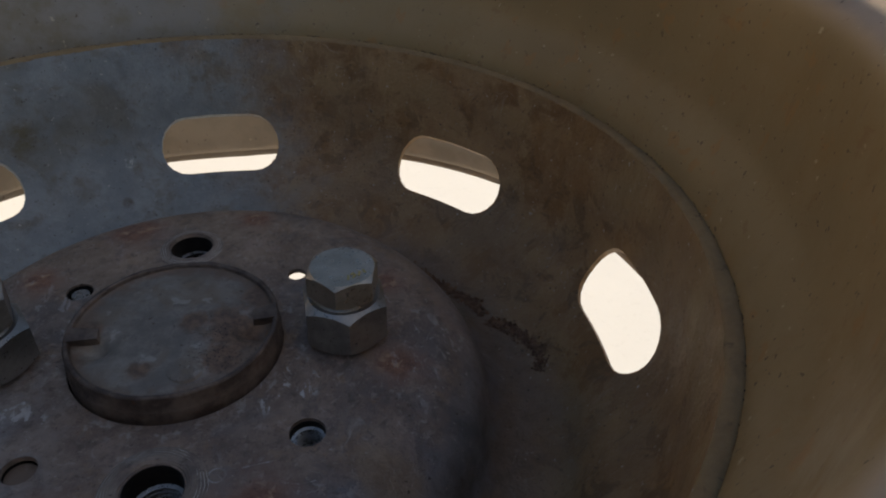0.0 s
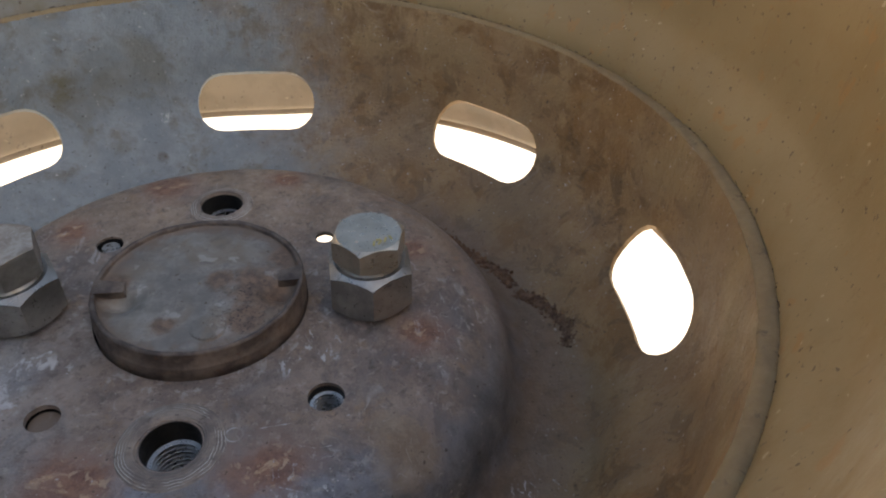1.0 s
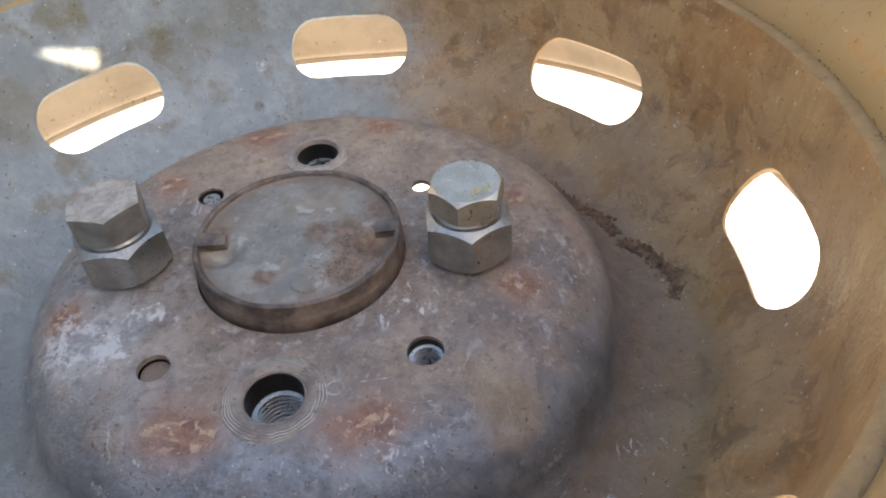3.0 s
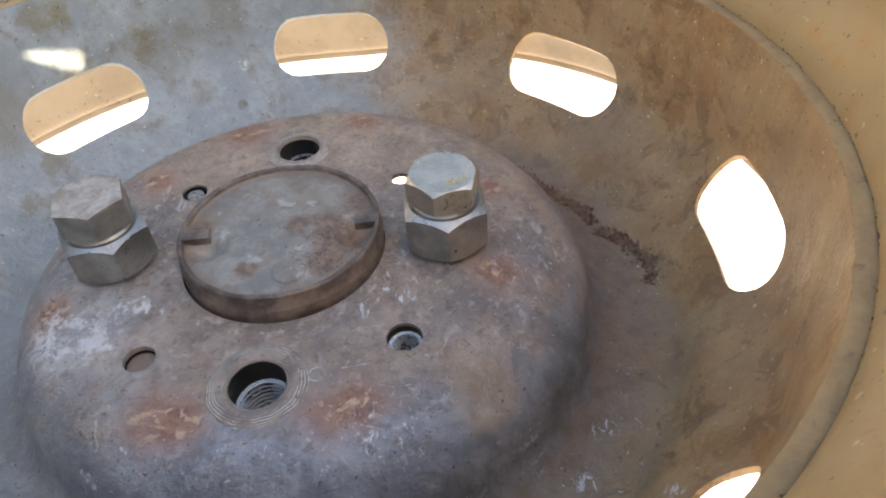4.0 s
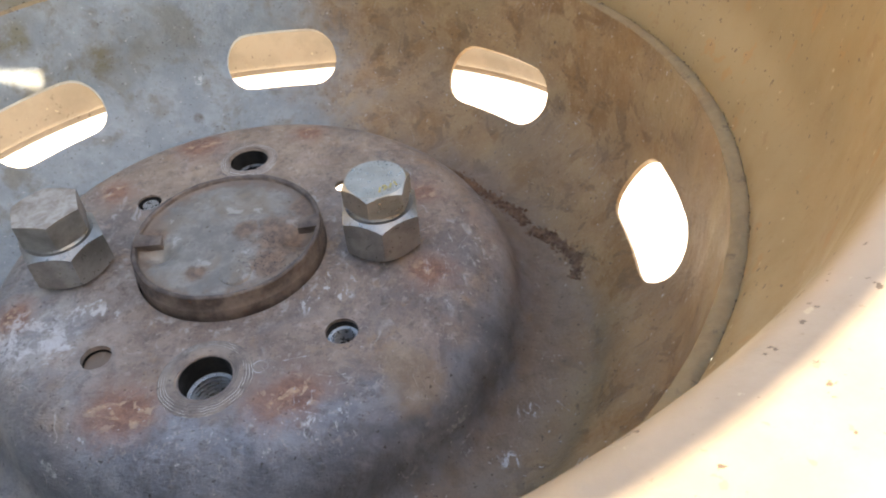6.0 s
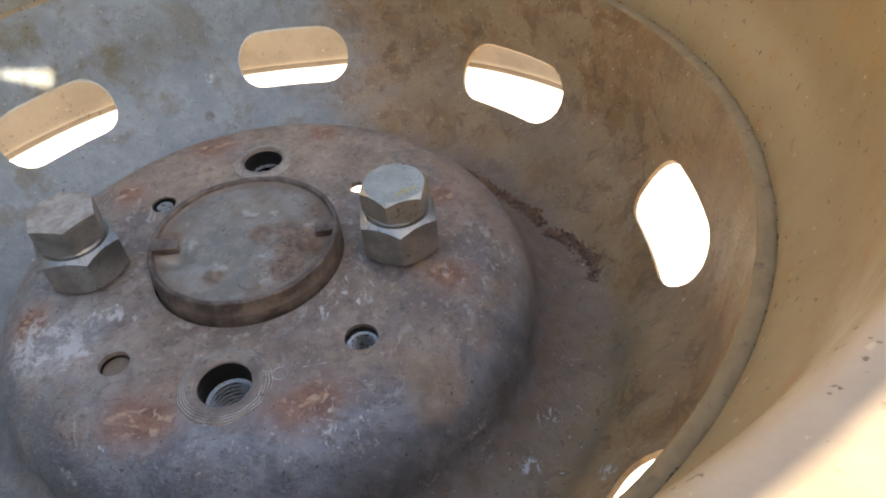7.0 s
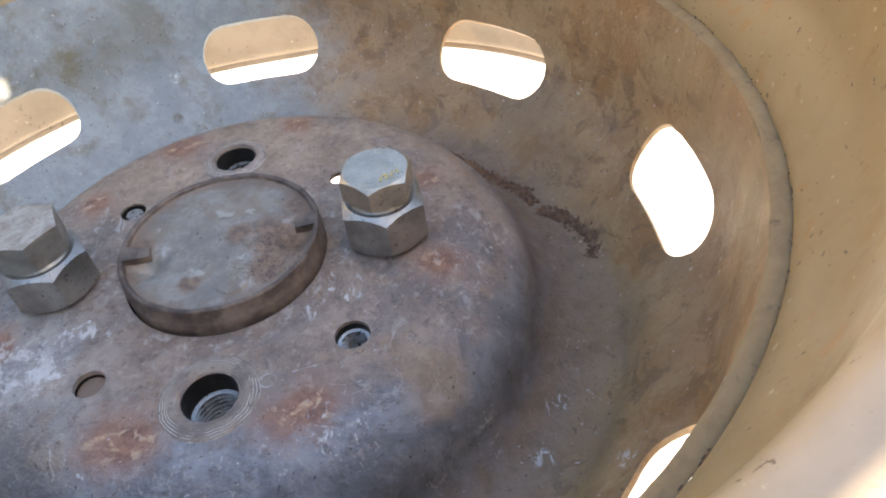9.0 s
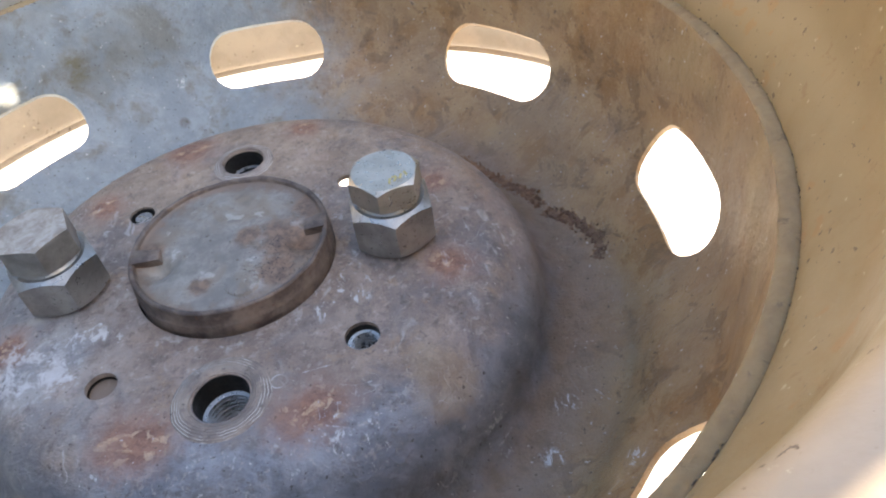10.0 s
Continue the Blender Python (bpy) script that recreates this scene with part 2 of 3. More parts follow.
    for line in ((0.0153, -0.0510, 0.0238, -0.0504, 0.22), (0.0250, -0.0576, 0.0296, -0.0592, 0.16), (0.0296, -0.0592, 0.0335, -0.0588, 0.16), (0.0188, -0.0703, 0.0235, -0.0747, 0.50), (0.0260, -0.0679, 0.0307, -0.0716, 0.32), (0.0206, -0.0694, 0.0276, -0.0717, 0.22), (-0.0030, -0.0725, -0.0035, -0.0754, 0.22), (0.0243, -0.0635, 0.0262, -0.0650, 0.50), (0.0110, -0.0795, 0.0125, -0.0795, 0.50), (0.0840, -0.0577, 0.0836, -0.0626, 0.40), (0.0973, -0.0569, 0.0997, -0.0608, 0.35), (0.0609, -0.0711, 0.0685, -0.0640, 0.35), (0.0640, -0.0719, 0.0688, -0.0672, 0.30), (0.0740, -0.0731, 0.0763, -0.0770, 0.40)):
        c = n.mix(n.math("MULTIPLY", n.stroke(line, torn), 0.62), c, (0.58, 0.57, 0.56))
    for line in ((-0.0513, -0.0234, -0.0514, -0.0173, 0.45), (-0.0479, -0.0178, -0.0448, -0.0159, 0.40), (-0.0448, -0.0159, -0.0445, -0.0190, 0.35), (-0.0918, -0.0251, -0.0914, -0.0278, 0.30), (-0.0405, -0.0679, -0.0390, -0.0694, 0.40), (-0.0580, -0.0318, -0.0500, -0.0353, 1.10), (-0.0696, -0.0279, -0.0646, -0.0343, 1.20), (-0.0651, -0.0214, -0.0561, -0.0276, 0.90), (-0.0646, -0.0343, -0.0653, -0.0365, 0.60), (-0.0714, -0.0337, -0.0701, -0.0287, 0.50), (-0.0526, -0.0697, -0.0483, -0.0729, 0.70)):
        c = n.mix(n.math("MULTIPLY", n.stroke(line, torn), 0.75), c, (0.63, 0.635, 0.64))
    for line in ((0.0113, -0.0662, 0.0155, -0.0643, 0.60), (0.0155, -0.0643, 0.0223, -0.0617, 0.70), (-0.0385, -0.0602, -0.0345, -0.0594, 0.60), (-0.0345, -0.0594, -0.0306, -0.0630, 0.50), (-0.0373, -0.0616, -0.0288, -0.0648, 0.40)):
        c = n.mix(n.math("MULTIPLY", n.stroke(line, torn), 0.65), c, (0.58, 0.38, 0.23))
    # pale wear round the ring
    away = n.tree.nodes.new("ShaderNodeVectorMath")
    away.operation = "DISTANCE"
    n.tree.links.new(n.coord, away.inputs[0])
    away.inputs[1].default_value = (-0.0037, 0.001, 0.0)
    band = n.math("MULTIPLY", n.ramp(away.outputs["Value"], 0.032, 0.036), n.ramp(away.outputs["Value"], 0.037, 0.042, 1.0, 0.0))
    c = n.mix(n.math("MULTIPLY", band, n.ramp(n.noise(230, 5, 0.7), 0.52, 0.64, 0.0, 0.7)), c, (0.50, 0.46, 0.42))
    for scale, gate, colour, strength in ((48, 26, (0.56, 0.53, 0.49), 0.6), (95, 40, (0.52, 0.49, 0.45), 0.5), (62, 31, (0.07, 0.055, 0.045), 0.55)):
        vein = n.math("ABSOLUTE", n.math("SUBTRACT", n.noise(scale, 2.0, 0.5, 0.25), 0.5))
        line = n.math("MULTIPLY", n.ramp(vein, 0.002, 0.009, 1.0, 0.0), n.math("MULTIPLY", n.ramp(n.noise(gate, 4, 0.6), 0.53, 0.62, 0.0, strength), n.ramp(n.noise(140, 3), 0.48, 0.56)))
        c = n.mix(n.math("MULTIPLY", line, n.ramp(radius, 0.085, 0.11, 1.0, 0.3)), c, colour)
    scratch = n.ramp(n.noise(75, 3, 0.5, 0.0, (0.25, 9.0, 1.0)), 0.655, 0.69)
    c = n.mix(n.math("MULTIPLY", scratch, n.ramp(n.noise(30, 3), 0.48, 0.6, 0.0, 0.12)), c, (0.50, 0.49, 0.46))
    c = n.mix(n.ramp(n.noise(620, 3, 0.6), 0.65, 0.71, 0.0, 0.75), c, (0.055, 0.04, 0.03))
    c = n.mix(n.ramp(n.noise(560, 3, 0.6, 0.2), 0.67, 0.73, 0.0, 0.75), c, (0.58, 0.55, 0.52))
    rough = n.math("ADD", n.ramp(n.noise(60, 5), 0.3, 0.7, 0.38, 0.56), n.ramp(radius, 0.13, 0.15, 0.0, 0.14))
    height = n.math("ADD", n.math("MULTIPLY", mid, 0.7), n.math("ADD", n.math("MULTIPLY", fine, 0.4), n.math("MULTIPLY", grain, 0.6)))
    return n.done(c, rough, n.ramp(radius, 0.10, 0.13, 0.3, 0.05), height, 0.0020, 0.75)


def tan_rim():
    """Tan paint under dust, with brown stains, and a cool sky tint painted over one half."""
    n = Nodes("dusty tan paint")
    big, mid, fine = n.noise(9, 4), n.noise(42, 6, 0.65), n.noise(300, 5, 0.7)
    c = n.mix(n.ramp(big, 0.35, 0.65), (0.235, 0.172, 0.085), (0.30, 0.222, 0.115))
    c = n.mix(n.ramp(mid, 0.50, 0.70, 0.0, 0.5), c, (0.27, 0.18, 0.075))
    c = n.mix(n.ramp(n.noise(105, 4, 0.5, 0.2), 0.62, 0.67, 0.0, 0.5), c, (0.33, 0.175, 0.06))
    c = n.mix(n.ramp(n.noise(130, 6, 0.7, 0.5), 0.60, 0.67, 0.0, 0.5), c, (0.22, 0.13, 0.06))
    split = n.tree.nodes.new("ShaderNodeSeparateXYZ")
    n.tree.links.new(n.coord, split.inputs[0])
    side = n.math("ADD", split.outputs["X"], n.math("MULTIPLY", n.math("SUBTRACT", n.noise(20, 6, 0.68), 0.5), 0.16))
    inside = n.ramp(split.outputs["Z"], 0.035, 0.045)
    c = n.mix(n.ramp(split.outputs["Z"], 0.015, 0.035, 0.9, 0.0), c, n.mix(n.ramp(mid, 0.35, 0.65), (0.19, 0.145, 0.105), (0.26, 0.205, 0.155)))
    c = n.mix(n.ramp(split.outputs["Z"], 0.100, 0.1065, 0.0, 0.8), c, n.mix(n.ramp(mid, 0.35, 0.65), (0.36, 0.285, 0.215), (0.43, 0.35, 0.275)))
    # grey that stands for cool skylight on the -x half of the wall
    worn = n.mix(n.ramp(mid, 0.40, 0.62), (0.235, 0.23, 0.215), (0.18, 0.16, 0.115))
    c = n.mix(n.math("MULTIPLY", n.ramp(side, -0.03, 0.06, 0.85, 0.0), inside), c, worn)
    c = n.mix(n.ramp(n.noise(420, 3), 0.655, 0.71, 0.0, 0.8), c, (0.085, 0.055, 0.035))
    c = n.mix(n.ramp(n.noise(330, 3, 0.5, 0.3), 0.70, 0.75, 0.0, 0.6), c, (0.52, 0.44, 0.31))
    c = n.mix(n.ramp(n.noise(60, 3, 0.5, 0.0, (8.0, 8.0, 0.5)), 0.67, 0.72, 0.0, 0.35), c, (0.20, 0.14, 0.08))
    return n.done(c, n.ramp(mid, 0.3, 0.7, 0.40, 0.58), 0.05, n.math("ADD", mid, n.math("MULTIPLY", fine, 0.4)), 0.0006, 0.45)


def simple(name, a, b, scale, rough, metal, depth=0.0003, spots=None):
    n = Nodes(name)
    mid, fine = n.noise(scale, 6, 0.65), n.noise(scale * 6, 5, 0.7)
    c = n.mix(n.ramp(mid, 0.35, 0.68), a, b)
    if spots:
        c = n.mix(n.ramp(n.noise(scale * 2.3, 6, 0.7), 0.6, 0.7, 0.0, 0.8), c, spots)
    return n.done(c, n.ramp(fine, 0.3, 0.7, rough - 0.08, rough + 0.1), metal, n.math("ADD", mid, n.math("MULTIPLY", fine, 0.4)), depth, 0.5)


M_DISC = disc_steel()
M_RIM = tan_rim()
M_ZINC = simple("zinc plated steel", (0.37, 0.335, 0.275), (0.52, 0.475, 0.40), 90, 0.33, 0.8, 0.00016, (0.34, 0.28, 0.21))
M_NUT = simple("dull galvanised steel", (0.26, 0.255, 0.24), (0.40, 0.39, 0.365), 110, 0.34, 0.8, 0.00018, (0.30, 0.275, 0.24))
M_RING = simple("brown oxidised steel", (0.075, 0.056, 0.047), (0.215, 0.165, 0.132), 110, 0.5, 0.3, 0.0008, (0.15, 0.07, 0.04))


def stained_zinc():
    """Dull zinc with a brown film on the flat top of the head."""
    n = Nodes("stained zinc plate")
    mid, fine = n.noise(120, 6, 0.65), n.noise(500, 4, 0.7)
    c = n.mix(n.ramp(mid, 0.36, 0.66), (0.23, 0.225, 0.21), (0.36, 0.35, 0.325))
    split = n.tree.nodes.new("ShaderNodeSeparateXYZ")
    n.tree.links.new(n.coord, split.inputs[0])
    film = n.mix(n.ramp(n.noise(210, 6, 0.7, 0.4), 0.36, 0.64), (0.27, 0.21, 0.155), (0.47, 0.42, 0.36))
    top = n.ramp(split.outputs["Z"], 0.0256, 0.0259)
    c = n.mix(n.math("MULTIPLY", top, 0.85), c, film)
    return n.done(c, n.ramp(fine, 0.3, 0.7, 0.34, 0.5), n.ramp(top, 0.0, 1.0, 0.8, 0.35), n.math("ADD", mid, n.math("MULTIPLY", fine, 0.4)), 0.0002, 0.5)


M_STAINED = stained_zinc()


def cap_steel():
    n = Nodes("smooth grey cap steel")
    mid, fine = n.noise(85, 6, 0.65), n.noise(380, 5, 0.7)
    c = n.mix(n.ramp(mid, 0.36, 0.64), (0.185, 0.17, 0.15), (0.31, 0.29, 0.255))
    c = n.mix(n.ramp(n.noise(70, 6, 0.65, 0.5), 0.44, 0.68, 0.0, 0.75), c, (0.22, 0.17, 0.12))
    c = n.mix(n.ramp(n.noise(160, 6, 0.7, 0.4), 0.50, 0.68, 0.0, 0.6), c, (0.14, 0.125, 0.115))
    c = n.mix(n.ramp(n.noise(130, 5, 0.6), 0.60, 0.66, 0.0, 0.5), c, (0.46, 0.44, 0.40))
    rag = n.noise(130, 6, 0.7)
    for place, size in (((0.016, -0.004, 0.007), 0.0125), ((0.023, 0.012, 0.007), 0.007), ((-0.030, 0.004, 0.007), 0.006), ((0.010, -0.016, 0.007), 0.007), ((-0.012, -0.016, 0.007), 0.004), ((0.002, 0.002, 0.007), 0.005)):
        c = n.mix(n.math("MULTIPLY", n.spot(place, size, rag), 0.8), c, n.mix(n.ramp(fine, 0.4, 0.6), (0.115, 0.068, 0.045), (0.235, 0.142, 0.09)))
    edge = n.tree.nodes.new("ShaderNodeVectorMath")
    edge.operation = "DISTANCE"
    n.tree.links.new(n.coord, edge.inputs[0])
    edge.inputs[1].default_value = (-0.0037, 0.001, 0.007)
    c = n.mix(n.ramp(n.math("ADD", edge.outputs["Value"], n.math("MULTIPLY", n.math("SUBTRACT", rag, 0.5), 0.02)), 0.0245, 0.0295, 0.0, 0.7), c, (0.20, 0.135, 0.095))
    c = n.mix(n.math("MULTIPLY", n.ramp(n.noise(1150, 2, 0.5), 0.60, 0.66, 0.0, 0.9), n.spot((0.012, -0.012, 0.007), 0.013, rag)), c, (0.05, 0.038, 0.03))
    c = n.mix(n.ramp(n.noise(500, 3), 0.66, 0.72, 0.0, 0.7), c, (0.08, 0.055, 0.04))
    return n.done(c, n.ramp(mid, 0.3, 0.7, 0.46, 0.62), 0.2, n.math("ADD", mid, n.math("MULTIPLY", fine, 0.3)), 0.0007, 0.5)


M_CAP = cap_steel()
M_THREAD = simple("bare threaded steel", (0.30, 0.30, 0.295), (0.46, 0.455, 0.44), 90, 0.30, 0.85, 0.00001)
# almost black, so the upper walls of the hub holes look shaded
M_CAST = simple("dark cast iron", (0.013, 0.012, 0.011), (0.032, 0.028, 0.025), 90, 0.6, 0.3, 0.0006)
M_CRUST = simple("crumbly rust", (0.15, 0.085, 0.055), (0.30, 0.185, 0.115), 260, 0.85, 0.0, 0.0008, (0.05, 0.035, 0.03))
M_YELLOW = simple("worn yellow paint", (0.42, 0.33, 0.10), (0.52, 0.42, 0.17), 300, 0.6, 0.1, 0.0002, (0.35, 0.30, 0.2))
M_FLAKE = simple("dark dirt", (0.05, 0.038, 0.028), (0.11, 0.08, 0.055), 300, 0.9, 0.0, 0.0003)
M_BEAD = simple("weathered weld", (0.30, 0.215, 0.11), (0.225, 0.155, 0.08), 70, 0.7, 0.0, 0.0012, (0.13, 0.085, 0.05))
M_POST = simple("grey painted steel", (0.2, 0.2, 0.19), (0.28, 0.27, 0.26), 20, 0.5, 0.2)


def seat_steel(centre, width):
    """Brown steel with pale turned scratches round a lug hole."""
    n = Nodes("scuffed lug seat")
    mid, fine = n.noise(120, 6, 0.7), n.noise(420, 5, 0.7)
    c = n.mix(n.ramp(mid, 0.36, 0.64), (0.20, 0.158, 0.136), (0.35, 0.28, 0.225))
    d = n.tree.nodes.new("ShaderNodeVectorMath")
    d.operation = "DISTANCE"
    n.tree.links.new(n.coord, d.inputs[0])
    d.inputs[1].default_value = centre
    turned = n.math("SINE", n.math("ADD", n.math("MULTIPLY", d.outputs["Value"], 8200.0), n.math("MULTIPLY", n.noise(75, 5), 26.0)))
    line = n.math("MULTIPLY", n.math("MULTIPLY", n.ramp(turned, 0.45, 0.9), n.ramp(d.outputs["Value"], width * 0.80, width * 0.87)), n.ramp(n.noise(110, 5), 0.40, 0.54, 0.0, 0.9))
    c = n.mix(line, c, (0.60, 0.56, 0.50))
    c = n.mix(n.ramp(fine, 0.58, 0.68, 0.0, 0.7), c, (0.09, 0.07, 0.055))
    return n.done(c, 0.5, 0.25, n.math("ADD", mid, n.math("MULTIPLY", turned, 0.15)), 0.0008, 0.5)


def ground_material():
    n = Nodes("pale dry concrete")
    c = n.mix(n.ramp(n.noise(0.8, 5), 0.3, 0.7), (0.72, 0.70, 0.66), (0.80, 0.78, 0.74))
    c = n.mix(n.ramp(n.noise(60, 4), 0.55, 0.8, 0.0, 0.4), c, (0.60, 0.58, 0.54))
    return n.done(c, 0.9, 0.0, n.noise(90, 6), 0.002, 0.4)


M_GROUND = ground_material()
M_WARM = simple("ochre render", (0.56, 0.41, 0.25), (0.64, 0.48, 0.31), 4, 0.9, 0.0, 0.002)
M_WOOD = simple("weathered wood", (0.24, 0.17, 0.10), (0.34, 0.26, 0.17), 14, 0.8, 0.0, 0.001)


# ---- mesh helpers ----
def mesh_object(name, bm, material, smooth=35.0):
    me = bpy.data.meshes.new(name)
    bmesh.ops.recalc_face_normals(bm, faces=bm.faces)
    bm.to_mesh(me)
    bm.free()
    me.materials.append(material)
    for p in me.polygons:
        p.use_smooth = True
    me.set_sharp_from_angle(angle=radians(smooth))
    return new(name, me)


def part(name, bm, material, parent, label="", smooth=35.0):
    ob = mesh_object(name, bm, material, smooth)
    ob.parent = parent
    if label:
        tagged(ob, label)
    return ob


def soften(points, n=3):
    """Rounds the corners of a closed outline of (r, z) by cutting them n times."""
    for _ in range(n):
        out = []
        for i, p in enumerate(points):
            q = points[(i + 1) % len(points)]
            out.append((p[0] + (q[0] - p[0]) * 0.25, p[1] + (q[1] - p[1]) * 0.25))
            out.append((p[0] + (q[0] - p[0]) * 0.75, p[1] + (q[1] - p[1]) * 0.75))
        points = out
    return points


def smooth_line(points, n):
    """A smooth open line through about the given points (Catmull-Rom)."""
    out = []
    p = [points[0], *points, points[-1]]
    for i in range(1, len(p) - 2):
        a, b, c, d = (np.array(v, float) for v in p[i - 1:i + 3])
        for k in range(n):
            t = k / n
            out.append(tuple(0.5 * (2 * b + (c - a) * t + (2 * a - 5 * b + 4 * c - d) * t * t + (3 * b - a - 3 * c + d) * t ** 3)))
    out.append(tuple(points[-1]))
    return out


def thick(line, width):
    """A closed outline from a line, with the given thickness on its lower side."""
    low = []
    for i, p in enumerate(line):
        a, b = np.array(line[max(i - 1, 0)]), np.array(line[min(i + 1, len(line) - 1)])
        d = (b - a) / np.linalg.norm(b - a)
        low.append((p[0] + d[1] * width, p[1] - d[0] * width))
    return list(line) + low[::-1]


def lathe(outline, steps=192, closed=True, centre=(0.0, 0.0), shift=None):
    """Turns an outline of (r, z) round the z axis."""
    bm = bmesh.new()
    rings = []
    for k in range(steps):
        a = 2 * math.pi * k / steps
        ring = []
        for r, z in outline:
            s = shift(r) if shift else Vector((0, 0, 0))
            ring.append(bm.verts.new((centre[0] + s[0] + r * math.cos(a), centre[1] + s[1] + r * math.sin(a), z)))
        rings.append(ring)
    m = len(outline)
    for k in range(steps):
        p, q = rings[k], rings[(k + 1) % steps]
        for i in range(m if closed else m - 1):
            j = (i + 1) % m
            bm.faces.new((p[i], q[i], q[j], p[j]))
    return bm


def cylinder(r, z0, z1, x=0.0, y=0.0, steps=48, r1=None):
    bm = bmesh.new()
    low = [bm.verts.new((x + r * math.cos(2 * math.pi * k / steps), y + r * math.sin(2 * math.pi * k / steps), z0)) for k in range(steps)]
    r1 = r if r1 is None else r1
    top = [bm.verts.new((x + r1 * math.cos(2 * math.pi * k / steps), y + r1 * math.sin(2 * math.pi * k / steps), z1)) for k in range(steps)]
    for k in range(steps):
        j = (k + 1) % steps
        bm.faces.new((low[k], low[j], top[j], top[k]))
    bm.faces.new(top)
    bm.faces.new(low[::-1])
    return bm


def cut(ob, cutters):
    """Takes the cutters (bmeshes) out of a mesh object and leaves a plain mesh."""
    made = []
    for bm in cutters:
        me = bpy.data.meshes.new("cutter")
        bmesh.ops.recalc_face_normals(bm, faces=bm.faces)
        bm.to_mesh(me)
        bm.free()
        c = new("cutter", me)
        made.append(c)
        mod = ob.modifiers.new("cut", "BOOLEAN")
        mod.operation, mod.solver, mod.object = "DIFFERENCE", "EXACT", c
    bpy.context.view_layer.update()
    deps = bpy.context.evaluated_depsgraph_get()
    me = bpy.data.meshes.new_from_object(ob.evaluated_get(deps))
    old = ob.data
    ob.modifiers.clear()
    ob.data = me
    me.name = old.name
    bpy.data.meshes.remove(old)
    for c in made:
        data = c.data
        bpy.data.objects.remove(c)
        bpy.data.meshes.remove(data)
    for p in me.polygons:
        p.use_smooth = True
    me.set_sharp_from_angle(angle=radians(35))


def thing(name, label, category, place=(0, 0, 0), group=""):
    ob = new(name)
    ob.empty_display_size = 0.05
    ob.location = place
    return tagged(ob, label, category, group)


# ---- ground and wall ----
bm = bmesh.new()
bmesh.ops.create_grid(bm, x_segments=60, y_segments=60, size=300)
for v in bm.verts:
    v.co.z = 0.0
tagged(mesh_object("ground", bm, M_GROUND), "pale dry concrete yard in full sun", "ground", kind="structure")


def shade_board():
    """An unseen round board on two posts, added between the sun and the wheel to shade it, with one small hole in it.
    """
    across = Vector((-sun_way.y, sun_way.x, 0)).normalized()
    back = Vector((sun_way.x, sun_way.y, 0)).normalized()
    ob = thing("shading_board", "unseen round plywood board on two posts, added to shade the wheel", "board", tuple(back * BOARD_AT))
    turn = Matrix((across, back, Vector((0, 0, 1)))).transposed().to_4x4()

    def box(u0, u1, v0, v1, w0, w1):
        b = bmesh.new()
        bmesh.ops.create_cube(b, size=1.0, matrix=turn @ Matrix.LocRotScale(((u0 + u1) / 2, (v0 + v1) / 2, (w0 + w1) / 2), None, (u1 - u0, v1 - v0, w1 - w0)))
        return b

    # a round board, sized to shade the inside of the wheel and leave the flange in the sun
    slope = math.tan(radians(SUN_HEIGHT))
    b = bmesh.new()
    rims = [[b.verts.new(turn @ Vector((BOARD_R * math.cos(math.pi * k / 64), v, HIGH + 0.107 + (BOARD_AT + BOARD_R * math.sin(math.pi * k / 64)) * slope))) for k in range(128)] for v in (0.0, 0.003)]
    for k in range(128):
        j = (k + 1) % 128
        b.faces.new((rims[0][k], rims[0][j], rims[1][j], rims[1][k]))
    b.faces.new(rims[0][::-1])
    b.faces.new(rims[1])
    panel = part("panel", b, M_WOOD, None)
    # the hole is cut on the sun's line to cast a sun patch on the far side of the dish
    far = Vector((-0.1045, 0.1080, 0.0130))
    reach = (BOARD_AT - far.dot(back)) / sun_way.dot(back)
    hit = far + sun_way * reach
    u, w = hit.dot(across), hit.z + HIGH
    b = bmesh.new()
    shape = [(-0.0115, 0.0110), (-0.0029, 0.0118), (0.0148, 0.0043), (0.0120, -0.0050), (0.0088, -0.0061)]
    near = [b.verts.new(turn @ Vector((u + p, -0.02, w + q))) for p, q in shape]
    away = [b.verts.new(turn @ Vector((u + p, 0.03, w + q))) for p, q in shape]
    for i in range(len(shape)):
        k = (i + 1) % len(shape)
        b.faces.new((near[i], near[k], away[k], away[i]))
    b.faces.new(near[::-1])
    b.faces.new(away)
    cut(panel, [b])
    panel.parent = ob
    for side in (-0.14, 0.14):
        part("leg", box(side - 0.012, side + 0.012, 0.0035, 0.0335, 0.0, HIGH + 0.60), M_WOOD, ob)
    return ob


shade_board()


def long_wall():
    """A long sunlit wall out of view, added to bounce warm light onto the wheel."""
    way = Vector((math.cos(radians(158)), math.sin(radians(158)), 0))
    along = Vector((-way.y, way.x, 0))
    bm = bmesh.new()
    outline = [(-5.0, 0.0), (5.0, 0.0), (5.0, 2.1), (4.98, 2.12), (-4.98, 2.12), (-5.0, 2.1)]
    near = [bm.verts.new(way * 2.4 + along * u + Vector((0, 0, w))) for u, w in outline]
    far = [bm.verts.new(way * 2.6 + along * u + Vector((0, 0, w))) for u, w in outline]
    n = len(outline)
    for i in range(n):
        j = (i + 1) % n
        bm.faces.new((near[i], near[j], far[j], far[i]))
    bm.faces.new(near)
    bm.faces.new(far[::-1])
    return tagged(mesh_object("bounce_wall", bm, M_WARM), "unseen long ochre rendered wall, added to bounce warm sunlight", "wall", kind="structure")


long_wall()

# ---- the wheel ----
wheel = thing("car_wheel", "worn steel car wheel with eight hand holes on its hub", "wheel", (0, 0, HIGH))

